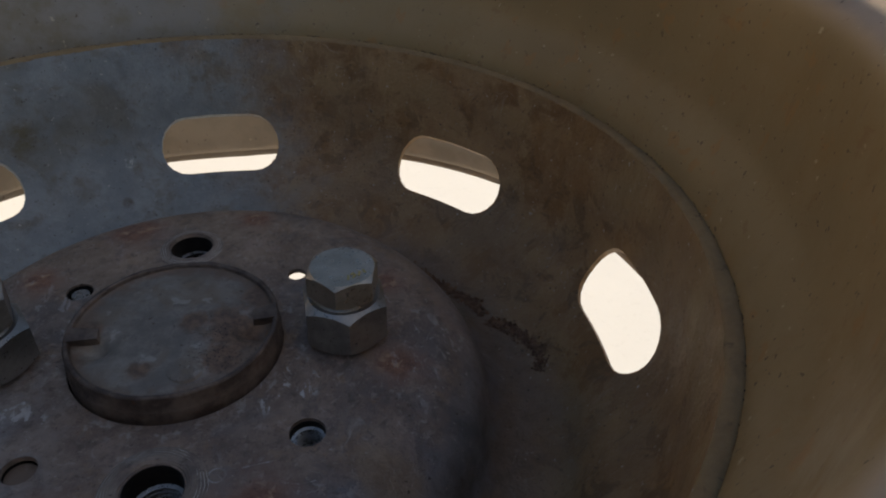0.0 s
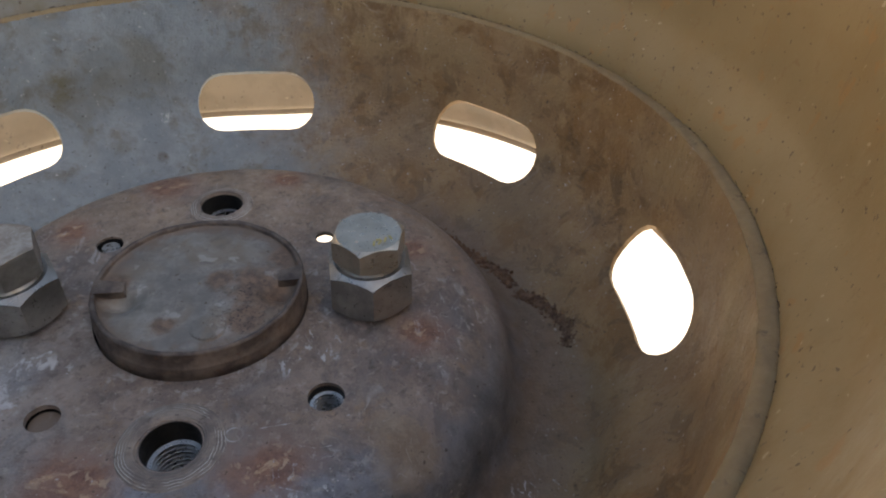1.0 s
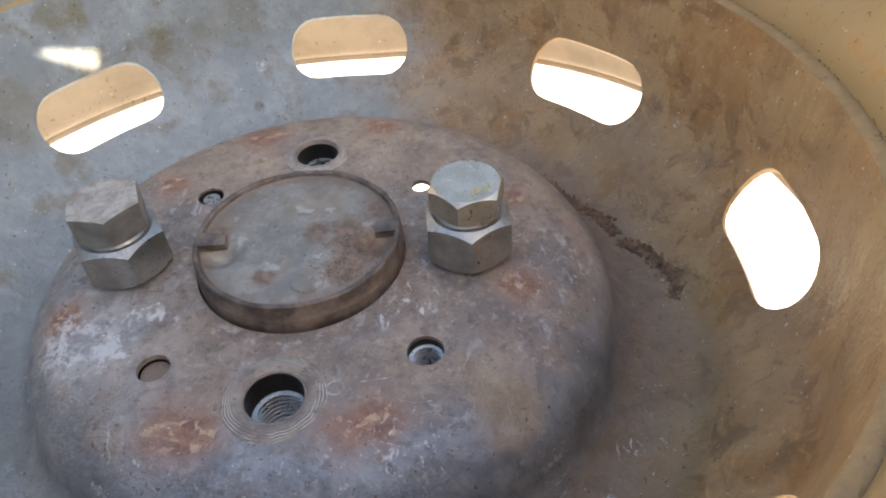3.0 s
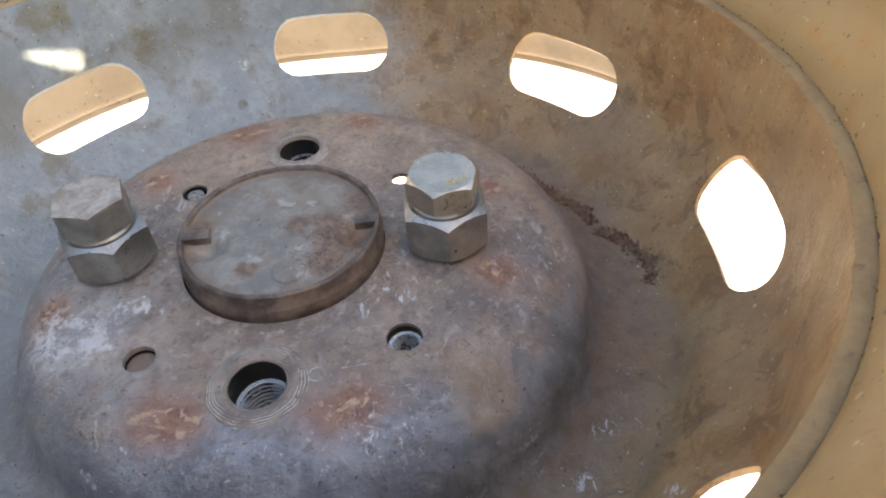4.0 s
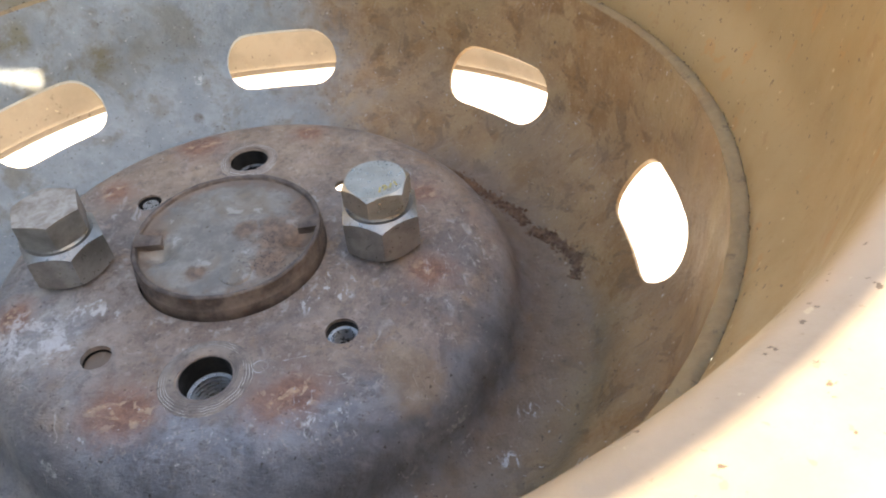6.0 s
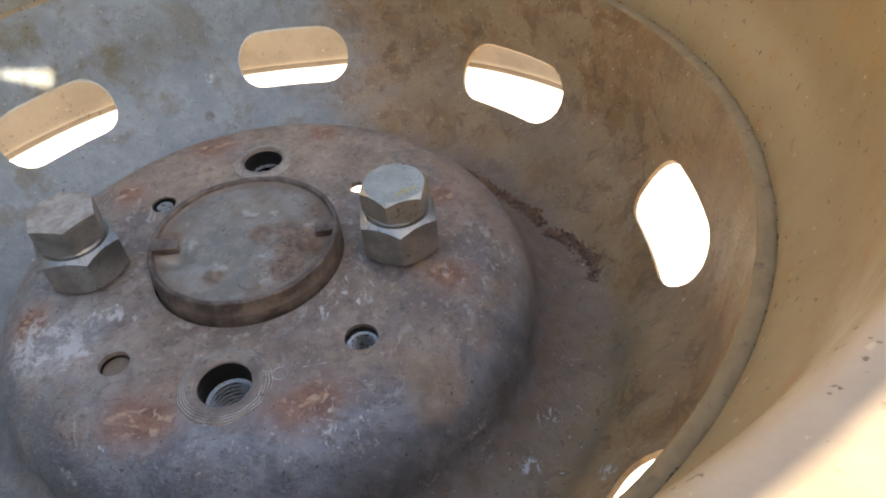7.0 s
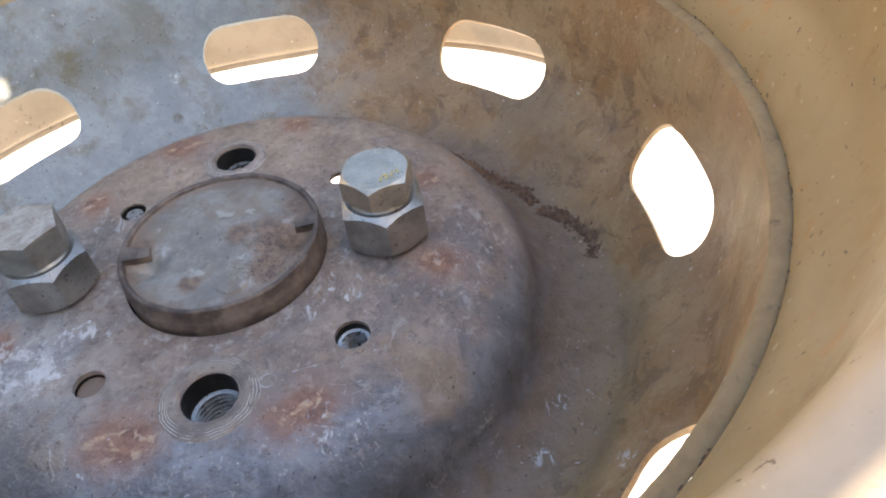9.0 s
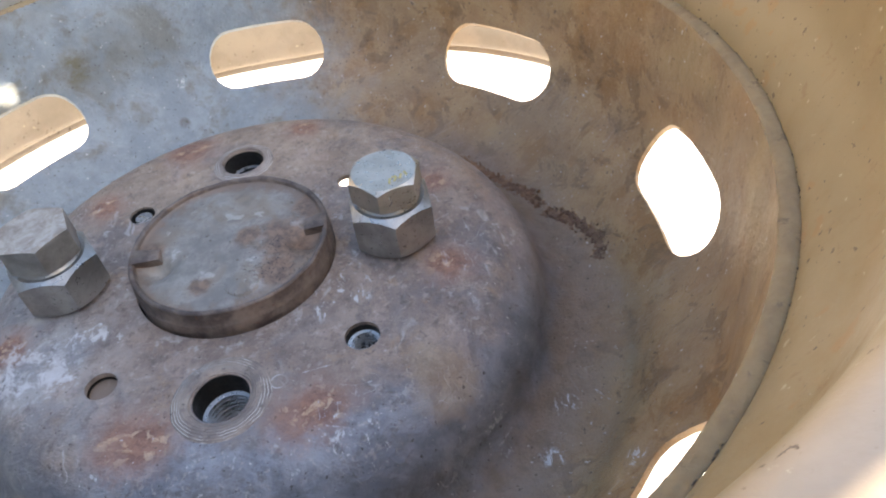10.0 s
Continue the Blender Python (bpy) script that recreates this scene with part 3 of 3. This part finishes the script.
RIM_LINE = [(0.1672, -0.0222), (0.1662, -0.0240), (0.1642, -0.0235), (0.1646, -0.0207), (0.1628, -0.0190), (0.1626, -0.0110), (0.1610, -0.0030), (0.1575, 0.0060), (0.1550, 0.0160),
            (0.1542, 0.0340), (0.1550, 0.0445), (0.1578, 0.0515), (0.1618, 0.0580), (0.1648, 0.0640), (0.1668, 0.0740), (0.1686, 0.0860), (0.1702, 0.0972), (0.1722, 0.1034), (0.1752, 0.1068), (0.1820, 0.1091), (0.1930, 0.1110), (0.1985, 0.1095), (0.2000, 0.1050)]
rim_mesh = lathe(thick(smooth_line(RIM_LINE, 4), 0.0028), 256)
for v in rim_mesh.verts:  # the lower edge is bent up on one side
    if v.co.z < 0.012:
        v.co.z += (0.0112 * max(0.0, math.cos(math.atan2(v.co.y, v.co.x) + radians(5))) + 0.0030 * max(0.0, -math.cos(math.atan2(v.co.y, v.co.x)))) * min(1.0, (0.012 - v.co.z) / 0.025)
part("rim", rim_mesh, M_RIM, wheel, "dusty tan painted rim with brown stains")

DISC_LINE = [(0.0322, 0.0), (0.045, 0.0), (0.060, 0.0), (0.0690, -0.0001), (0.0745, -0.0006), (0.0795, -0.0020), (0.0834, -0.0046), (0.0868, -0.0082), (0.0890, -0.0124), (0.0903, -0.0172), (0.0914, -0.0220), (0.0935, -0.0262),
             (0.0970, -0.0292), (0.1020, -0.0303), (0.1085, -0.0298), (0.1150, -0.0274), (0.1220, -0.0234), (0.1290, -0.0182), (0.1360, -0.0118), (0.1420, -0.0050), (0.1458, 0.0035), (0.1474, 0.0140), (0.1486, 0.0280), (0.1501, 0.0415)]


def ledge(a):
    """How far the ledge between disc and rim is closed up at an angle: none on one side, 2.2 mm on the other."""
    k = min(max((math.degrees(a) + 25.0) / 65.0, 0.0), 1.0) if a > -2.6 else 1.0
    return 0.0022 * k * k * (3 - 2 * k)


def bulge(r, a):
    """The dome runs out more gently on one side, and the top of the disc follows the ledge."""
    out = 0.0
    if 0.080 < r < 0.132:
        out = 0.0092 * max(0.0, math.cos(a + radians(40))) * math.sin(math.pi * (r - 0.080) / 0.052) ** 2
    if r > 0.1474:
        out += ledge(a) * min(1.0, (r - 0.1474) / 0.0027)
    return out


def disc_shift(r):
    k = min(max((0.062 - r) / 0.025, 0.0), 1.0)
    return HUB * (k * k * (3 - 2 * k))


def stadium(long, wide, deep, steps=10):
    """A bar with round ends, in its own coordinates: x along, y across, z through."""
    pts = []
    h, r = long / 2, wide / 2
    e = h - r * 0.92
    for k in range(steps + 1):
        a = -math.pi / 2 + math.pi * k / steps
        pts.append((e + r * 0.92 * math.cos(a), r * math.sin(a)))
    for k in range(steps + 1):
        a = math.pi / 2 + math.pi * k / steps
        pts.append((-e + r * 0.92 * math.cos(a), r * math.sin(a)))
    pts += [(-e + 2 * e * k / 8, -r) for k in range(1, 8)]
    pts[steps + 1:steps + 1] = [(e - 2 * e * k / 8, r) for k in range(1, 8)]
    pts = [(x, y + (0.0008 if y < 0 else 0.0011) * math.cos(math.pi * x / long) ** 2) for x, y in pts]
    bm = bmesh.new()
    low = [bm.verts.new((x, y, -deep)) for x, y in pts]
    top = [bm.verts.new((x, y, deep)) for x, y in pts]
    n = len(pts)
    for i in range(n):
        j = (i + 1) % n
        bm.faces.new((low[i], low[j], top[j], top[i]))
    bm.faces.new(top)
    bm.faces.new(low[::-1])
    return bm


disc_mesh = lathe(thick(smooth_line(DISC_LINE, 4), 0.0018), 256, shift=disc_shift)
for v in disc_mesh.verts:
    r, a = math.hypot(v.co.x, v.co.y), math.atan2(v.co.y, v.co.x)
    push = 1.0 + bulge(r, a) / r
    v.co.x, v.co.y = v.co.x * push, v.co.y * push
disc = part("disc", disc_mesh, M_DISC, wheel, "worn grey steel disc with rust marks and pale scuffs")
cutters = []
for k in range(8):
    a = radians(HAND_FIRST + 45 * k - (2.2 if k == 7 else 0.0))  # the last hole is punched a little off and narrower
    wide, slip = ((0.0253, 0.0), (0.0246, 0.0010), (0.0250, 0.0013), (0.0246, 0.0006), (0.0250, 0.0), (0.0250, 0.0), (0.0250, 0.0), (0.0235, 0.0))[k]
    out, up = HAND_R - slip * 0.71, HAND_Z - slip * 0.71  # some holes are punched a little lower on the slope
    bm = stadium(0.0525, wide, 0.016)
    tilt = Matrix.Rotation(radians(45), 3, "X")
    turn = Matrix.Rotation(a - math.pi / 2, 3, "Z")
    for v in bm.verts:
        v.co = turn @ (tilt @ v.co) + Vector((out * math.cos(a), out * math.sin(a), up))
    cutters.append(bm)
for (x, y), r in ((LUG_N, 0.0074), (LUG_S, 0.0079), (LUG_E, 0.0070), (LUG_W, 0.0070), (SMALL_NW, 0.0044), (SMALL_SW, 0.0046), (SMALL_SE, 0.0051), (SMALL_NE, 0.0031)):
    cutters.append(cylinder(r, -0.012, 0.01, x, y))
disc.parent = None
cut(disc, cutters)
disc.parent = wheel

# the uneven weld bead where the disc meets the rim
bm = bmesh.new()
rings = []
BEADS = 900
for k in range(BEADS):
    a = 2 * math.pi * k / BEADS
    q = Vector((math.cos(a), math.sin(a), 0.3))
    wob = noise.noise(q * 14) * 0.0005 + noise.noise(q * 50) * 0.0003
    ring = []
    for i in range(11):
        b = math.pi * i / 10
        w = 0.0023 - ledge(a if a < math.pi else a - 2 * math.pi) / 2 + wob * 0.7 + 0.00025 * noise.noise(q * 130)
        h = 0.0007 + wob * 0.5 + 0.00035 * noise.noise(q * 120 + Vector((0, 0, i * 0.9)))
        out = 0.1524 + ledge(a if a < math.pi else a - 2 * math.pi) / 2 + w * math.cos(b)
        ring.append(bm.verts.new((out * math.cos(a), out * math.sin(a), 0.0418 + h * math.sin(b) + 0.0005 * math.cos(b))))
    rings.append(ring)
for k in range(BEADS):
    p, q = rings[k], rings[(k + 1) % BEADS]
    for i in range(10):
        bm.faces.new((p[i], q[i], q[i + 1], p[i + 1]))
part("weld_bead", bm, M_BEAD, wheel, "weathered weld bead with dark cracks")

# dark flakes in the crack beside the bead
flakes = random.Random(11)
bm = bmesh.new()
for k in range(520):
    a = radians(flakes.uniform(-70, 140))
    if noise.noise(Vector((a * 9, 3.0, 0.0))) < -0.12:
        continue
    size = flakes.uniform(0.00006, 0.00024)
    r = 0.1547 + flakes.gauss(0, 0.00028)
    m = Matrix.LocRotScale((r * math.cos(a), r * math.sin(a), 0.0428 + flakes.uniform(-0.0003, 0.0003)), Euler((0, 0, a + math.pi / 2)), (size * flakes.uniform(1.0, 5.0), size, size))
    bmesh.ops.create_icosphere(bm, subdivisions=1, radius=1.0, matrix=m)
tagged(part("crack_dirt", bm, M_FLAKE, wheel, "dark dirt in the crack beside the weld", 10), kind="stuff")

# flaking rust along the valley of the disc
CRUST = [(0.0790, 0.0700), (0.0835, 0.0630), (0.0890, 0.0545), (0.0965, 0.0441), (0.1022, 0.0357), (0.1059, 0.0248), (0.1110, 0.0201), (0.1155, 0.0119), (0.1182, 0.0041), (0.1161, -0.0032)]


def disc_height(x, y):
    far, r = math.hypot(x, y), math.hypot(x, y)
    for _ in range(6):
        r = far - bulge(r, math.atan2(y, x))
    for (r0, z0), (r1, z1) in zip(DISC_LINE, DISC_LINE[1:]):
        if r0 <= r <= r1:
            return z0 + (z1 - z0) * (r - r0) / (r1 - r0)
    return 0.0


dice = random.Random(5)
bm = bmesh.new()
line = smooth_line(CRUST, 14)
for k, (x, y) in enumerate(line):
    if 62 < k < 70:
        continue
    for _ in range(11):
        px, py = x + dice.gauss(0, 0.0013), y + dice.gauss(0, 0.0013)
        size = dice.uniform(0.0002, 0.0010) * (0.55 + 0.45 * math.sin(math.pi * min(1.0, (k + 4) / len(line))))
        m = Matrix.LocRotScale((px, py, disc_height(px, py) + size * 0.2), Euler((dice.uniform(0, 3), dice.uniform(0, 3), dice.uniform(0, 6))), (size * dice.uniform(0.8, 1.9), size, size * dice.uniform(0.3, 0.7)))
        bmesh.ops.create_icosphere(bm, subdivisions=1, radius=1.0, matrix=m)
tagged(part("rust_crust", bm, M_CRUST, wheel, "dark crumbling rust along the disc", 10), kind="stuff")

# ---- the hub under the wheel ----
hub = thing("wheel_hub", "dark cast iron wheel hub with threaded holes and grey cap", "hub", (0, 0, HIGH))
flange = part("flange", cylinder(0.068, -0.030, -0.0040, HUB.x, HUB.y, 96), M_CAST, hub)
holes = [cylinder(r, -0.028, 0.0, x, y, 40) for (x, y), r in ((LUG_N, 0.0072), (LUG_S, 0.0078), (SMALL_NW, 0.0043), (SMALL_SW, 0.0044), (SMALL_SE, 0.0050))]
notch = bmesh.new()
bmesh.ops.create_cube(notch, size=1.0, matrix=Matrix.LocRotScale((SMALL_NE[0], SMALL_NE[1] + 0.027, -0.012), None, (0.013, 0.064, 0.07)))
holes.append(notch)
flange.parent = None
cut(flange, holes)
flange.parent = hub


def thread(x, y, r, z0, z1, pitch):
    """The grooves inside a tapped hole: a tube whose inside is a screw thread."""
    bm = bmesh.new()
    steps, turns = 40, int((z1 - z0) / pitch)
    rows = []
    for i in range(turns * 4 + 1):
        ring = []
        for k in range(steps):
            a = 2 * math.pi * k / steps
            phase = i / 4.0
            depth = (0.0, 0.0010, 0.0009, 0.0)[i % 4] * (pitch / 0.0015)
            z = z1 - phase * pitch - pitch * k / steps
            ring.append(bm.verts.new((x + (r - depth) * math.cos(a), y + (r - depth) * math.sin(a), z)))
        rows.append(ring)
    for i in range(len(rows) - 1):
        for k in range(steps - 1):
            bm.faces.new((rows[i][k], rows[i][k + 1], rows[i + 1][k + 1], rows[i + 1][k]))
        if i + 4 < len(rows) - 1:
            bm.faces.new((rows[i + 4][0], rows[i][steps - 1], rows[i + 1][steps - 1], rows[i + 5][0]))
    return bm


for (x, y), r, pitch in ((LUG_S, 0.0078, 0.0017), (LUG_N, 0.0072, 0.0017), (SMALL_SE, 0.0050, 0.0013), (SMALL_NW, 0.0043, 0.00125)):
    part("thread", thread(x, y, r - 0.0001, -0.0270, {0.0078: -0.0072, 0.0072: -0.0062, 0.0050: -0.0030}.get(r, -0.0046), pitch), M_THREAD, hub, "bright bare screw thread", 20)
# dark linings added in place of the shade at the top of each hole
for (x, y), r, z, low in ((LUG_S, 0.00786, -0.0003, -0.0074), (LUG_N, 0.00736, -0.0004, -0.0064), (SMALL_SE, 0.00506, -0.0012, -0.0032), (SMALL_NW, 0.00436, -0.0008, -0.0048)):
    part("shade_sleeve", lathe([(r - 0.0002, low), (r, low), (r, z), (r - 0.0002, z)], 48, centre=(x, y)), M_CAST, hub)
part("bolt_end", cylinder(0.0035, -0.020, -0.0012, *SMALL_NW, 32, 0.0029), M_THREAD, hub, "bright end of a small bolt")
part("plug", cylinder(0.0043, -0.020, -0.0026, *SMALL_SW, 32), M_CAP, hub, "grey plug deep in its hole")
part("barrel", cylinder(0.034, -0.12, -0.0305, HUB.x, HUB.y, 64), M_CAST, hub)
RING_AT = (HUB.x, 0.001)
ring_outline = [(0.0302, -0.004), (0.0320, -0.004), (0.0320, 0.0030), (0.0318, 0.0036), (0.0315, 0.0039), (0.0315, 0.0078), (0.0313, 0.0084), (0.0308, 0.0087), (0.0301, 0.0086), (0.0297, 0.0082), (0.0296, 0.0060)]
ring_mesh = lathe(ring_outline, 160, centre=RING_AT)
for v in ring_mesh.verts:
    if v.co.z > 0.0:
        q = Vector((v.co.x * 160, v.co.y * 160, 1.5))
        v.co.z += 0.00035 * noise.noise(q) + 0.0002 * noise.noise(q * 4)
        push = 1.0 + 0.004 * noise.noise(q * 1.5 + Vector((7, 0, 0)))
        v.co.x, v.co.y = RING_AT[0] + (v.co.x - RING_AT[0]) * push, RING_AT[1] + (v.co.y - RING_AT[1]) * push
part("ring", ring_mesh, M_RING, hub, "brown oxidised steel ring with a worn edge", 50)
cap_line = [(0.0003, 0.0073), (0.010, 0.0073), (0.018, 0.0072), (0.0240, 0.0069), (0.0275, 0.0066), (0.0290, 0.0067), (0.0297, 0.0071), (0.0297, -0.003), (0.0003, -0.003)]
cap_mesh = lathe(smooth_line(cap_line[:7], 6) + cap_line[7:], 128, centre=RING_AT)
for v in cap_mesh.verts:  # gently dented, and sunk in front of the two tabs
    if v.co.z > 0.004:
        for x, y, deep in ((-0.0225, -0.0052, 0.0046), (0.0240, -0.0052, 0.0044)):
            d = math.hypot(v.co.x - RING_AT[0] - x, (v.co.y - RING_AT[1] - y) * 1.25)
            v.co.z -= deep * math.exp(-(d / 0.0050) ** 2)
        v.co.z += 0.0004 * noise.noise(Vector((v.co.x * 75, v.co.y * 75, 0.0)))
cap = part("cap", cap_mesh, M_CAP, hub, "smooth grey steel dust cap sunk in its ring")


def lug(angle, long, wide, flip=1):
    """A bent tab that leans in from the ring over the cap, narrower and lower at its tip."""
    bm = bmesh.new()
    base = [(0.0304, -wide * 0.10, 0.0012), (0.0304, wide / 2, 0.0012), (0.0304 - long, wide * 0.38, 0.0012), (0.0304 - long, -wide * 0.05, 0.0012)]
    crown = [(0.0304, -wide * 0.44, 0.0090), (0.0304, wide * 0.48, 0.0088), (0.0312 - long, wide * 0.34, 0.0080), (0.0310 - long, -wide * 0.36, 0.0083)]
    low, top = [bm.verts.new(p) for p in base], [bm.verts.new(p) for p in crown]
    for i in range(4):
        j = (i + 1) % 4
        bm.faces.new((low[i], low[j], top[j], top[i]))
    bm.faces.new(top)
    bm.faces.new(low[::-1])
    for v in bm.verts:
        v.co.y *= flip
    bmesh.ops.bevel(bm, geom=bm.edges[:], offset=0.0004, segments=2, affect="EDGES", profile=0.5)
    bmesh.ops.transform(bm, matrix=Matrix.Translation((RING_AT[0], RING_AT[1], 0.0)) @ Matrix.Rotation(radians(angle), 4, "Z"), verts=bm.verts)
    return part("tab", bm, M_RING, cap, "bent brown steel tab")


lug(180, 0.0092, 0.0074, -1)
lug(0, 0.0074, 0.0078)
part("boss", lathe([(0.0002, 0.0078), (0.0040, 0.0077), (0.0050, 0.0074), (0.0056, 0.0066), (0.0002, 0.0055)], 40, centre=(RING_AT[0] + 0.004, RING_AT[1] - 0.0195)), M_CAP, cap)

# the raised seat round the open lug hole
for (x, y), a, b in ((LUG_S, 0.0080, 0.0132), (LUG_N, 0.0075, 0.0105)):
    part("lug_seat", lathe(soften([(a, -0.003), (a, -0.0002), (a + 0.0009, 0.0006), (b - 0.003, 0.0010), (b - 0.0012, 0.0006), (b + 0.0008, 0.0001), (b + 0.0010, -0.001)], 2), 80, centre=(x, y)), seat_steel((x, y, 0.0), b), wheel, "scuffed seat round the lug hole")

# ---- the two wheel bolts ----
def hexagon(r, z0, z1, low, high, angle):
    """A hexagonal solid of corner radius r. low and high: the radius at which the lower and the upper chamfer cone meets the flat, and its slope."""
    bm = bmesh.new()
    steps = 240
    rows = [[], [], [], [], []]
    for k in range(steps):
        a = 2 * math.pi * k / steps + angle
        b = (2 * math.pi * k / steps) % (math.pi / 3) - math.pi / 6
        d = r * math.cos(math.pi / 6) / math.cos(b)
        x, y = math.cos(a), math.sin(a)
        rows[0].append((low[0] * x, low[0] * y, z0))
        rows[1].append((d * x, d * y, z0 + max(0.0, d - low[0]) * low[1]))
        rows[2].append((d * x, d * y, z1 - max(0.0, d - high[0]) * high[1]))
        rows[3].append((high[0] * x, high[0] * y, z1))
        rows[4].append((high[0] * 0.7 * x, high[0] * 0.7 * y, z1 - 0.00012))
    verts = [[bm.verts.new(p) for p in row] for row in rows]
    for p, q in zip(verts, verts[1:]):
        for k in range(steps):
            j = (k + 1) % steps
            bm.faces.new((p[k], p[j], q[j], q[k]))
    bm.faces.new(verts[-1])
    bm.faces.new(verts[0][::-1])
    return bm


def wheel_bolt(place, head_turn, nut_turn, low, head_metal, sharp, marks=()):
    """low: the underside of the bolt's head above the hub face."""
    ob = thing("wheel_bolt", "zinc plated hexagon bolt standing in a larger galvanised nut", "bolt", (place[0], place[1], HIGH), "bolts in the wheel")
    flat = low - 0.0012
    part("nut", hexagon(0.0140, 0.0004, flat, (0.0109, 0.80), (0.0110, 0.66), radians(nut_turn)), M_NUT, ob, "dull galvanised hexagon nut", 20)
    part("collar", lathe([(0.006, flat - 0.0002), (0.0099, flat - 0.0002), (0.0094, flat + 0.0005), (0.0088, low + 0.0004), (0.006, low + 0.0004)], 64), M_NUT, ob)
    head = part("head", hexagon(0.0114, low, 0.0262, (0.0097, 0.55), (0.0098, 0.30) if sharp else (0.0097, 0.7), radians(head_turn)), head_metal, ob, "zinc plated bolt head with a worn mark", 20)
    for u, v, long, turn in marks:
        bm = bmesh.new()
        bmesh.ops.create_cube(bm, size=1.0, matrix=Matrix.Translation((u, v, 0.02622)) @ Matrix.Rotation(radians(turn), 4, "Z") @ Matrix.Diagonal((long, 0.0006, 0.00016, 1.0)))
        part("paint_mark", bm, M_YELLOW, head, "worn yellow paint mark")
    part("shank", cylinder(0.0064, -0.018, low - 0.001), M_THREAD, ob)
    return ob


wheel_bolt(LUG_E, 13, 30, 0.0176, M_ZINC, False, ((0.0012, -0.0058, 0.0022, 80), (0.0030, -0.0054, 0.0020, 60), (0.0026, -0.0042, 0.0014, 10), (0.0046, -0.0044, 0.0022, 75), (0.0062, -0.0034, 0.0018, 110)))
wheel_bolt(LUG_W, 47, -3, 0.0162, M_STAINED, True)

# ---- the post that carries the hub ----
post = thing("hub_post", "grey painted steel post with a square base plate on concrete", "post", (HUB.x, HUB.y, 0))
part("tube", cylinder(0.030, 0.012, HIGH - 0.12, steps=48), M_POST, post)
bm = bmesh.new()
bmesh.ops.create_cube(bm, size=1.0, matrix=Matrix.LocRotScale((0, 0, 0.006), None, (0.2, 0.2, 0.012)))
bmesh.ops.bevel(bm, geom=bm.edges[:], offset=0.002, segments=2, affect="EDGES", profile=0.5)
part("base_plate", bm, M_POST, post)
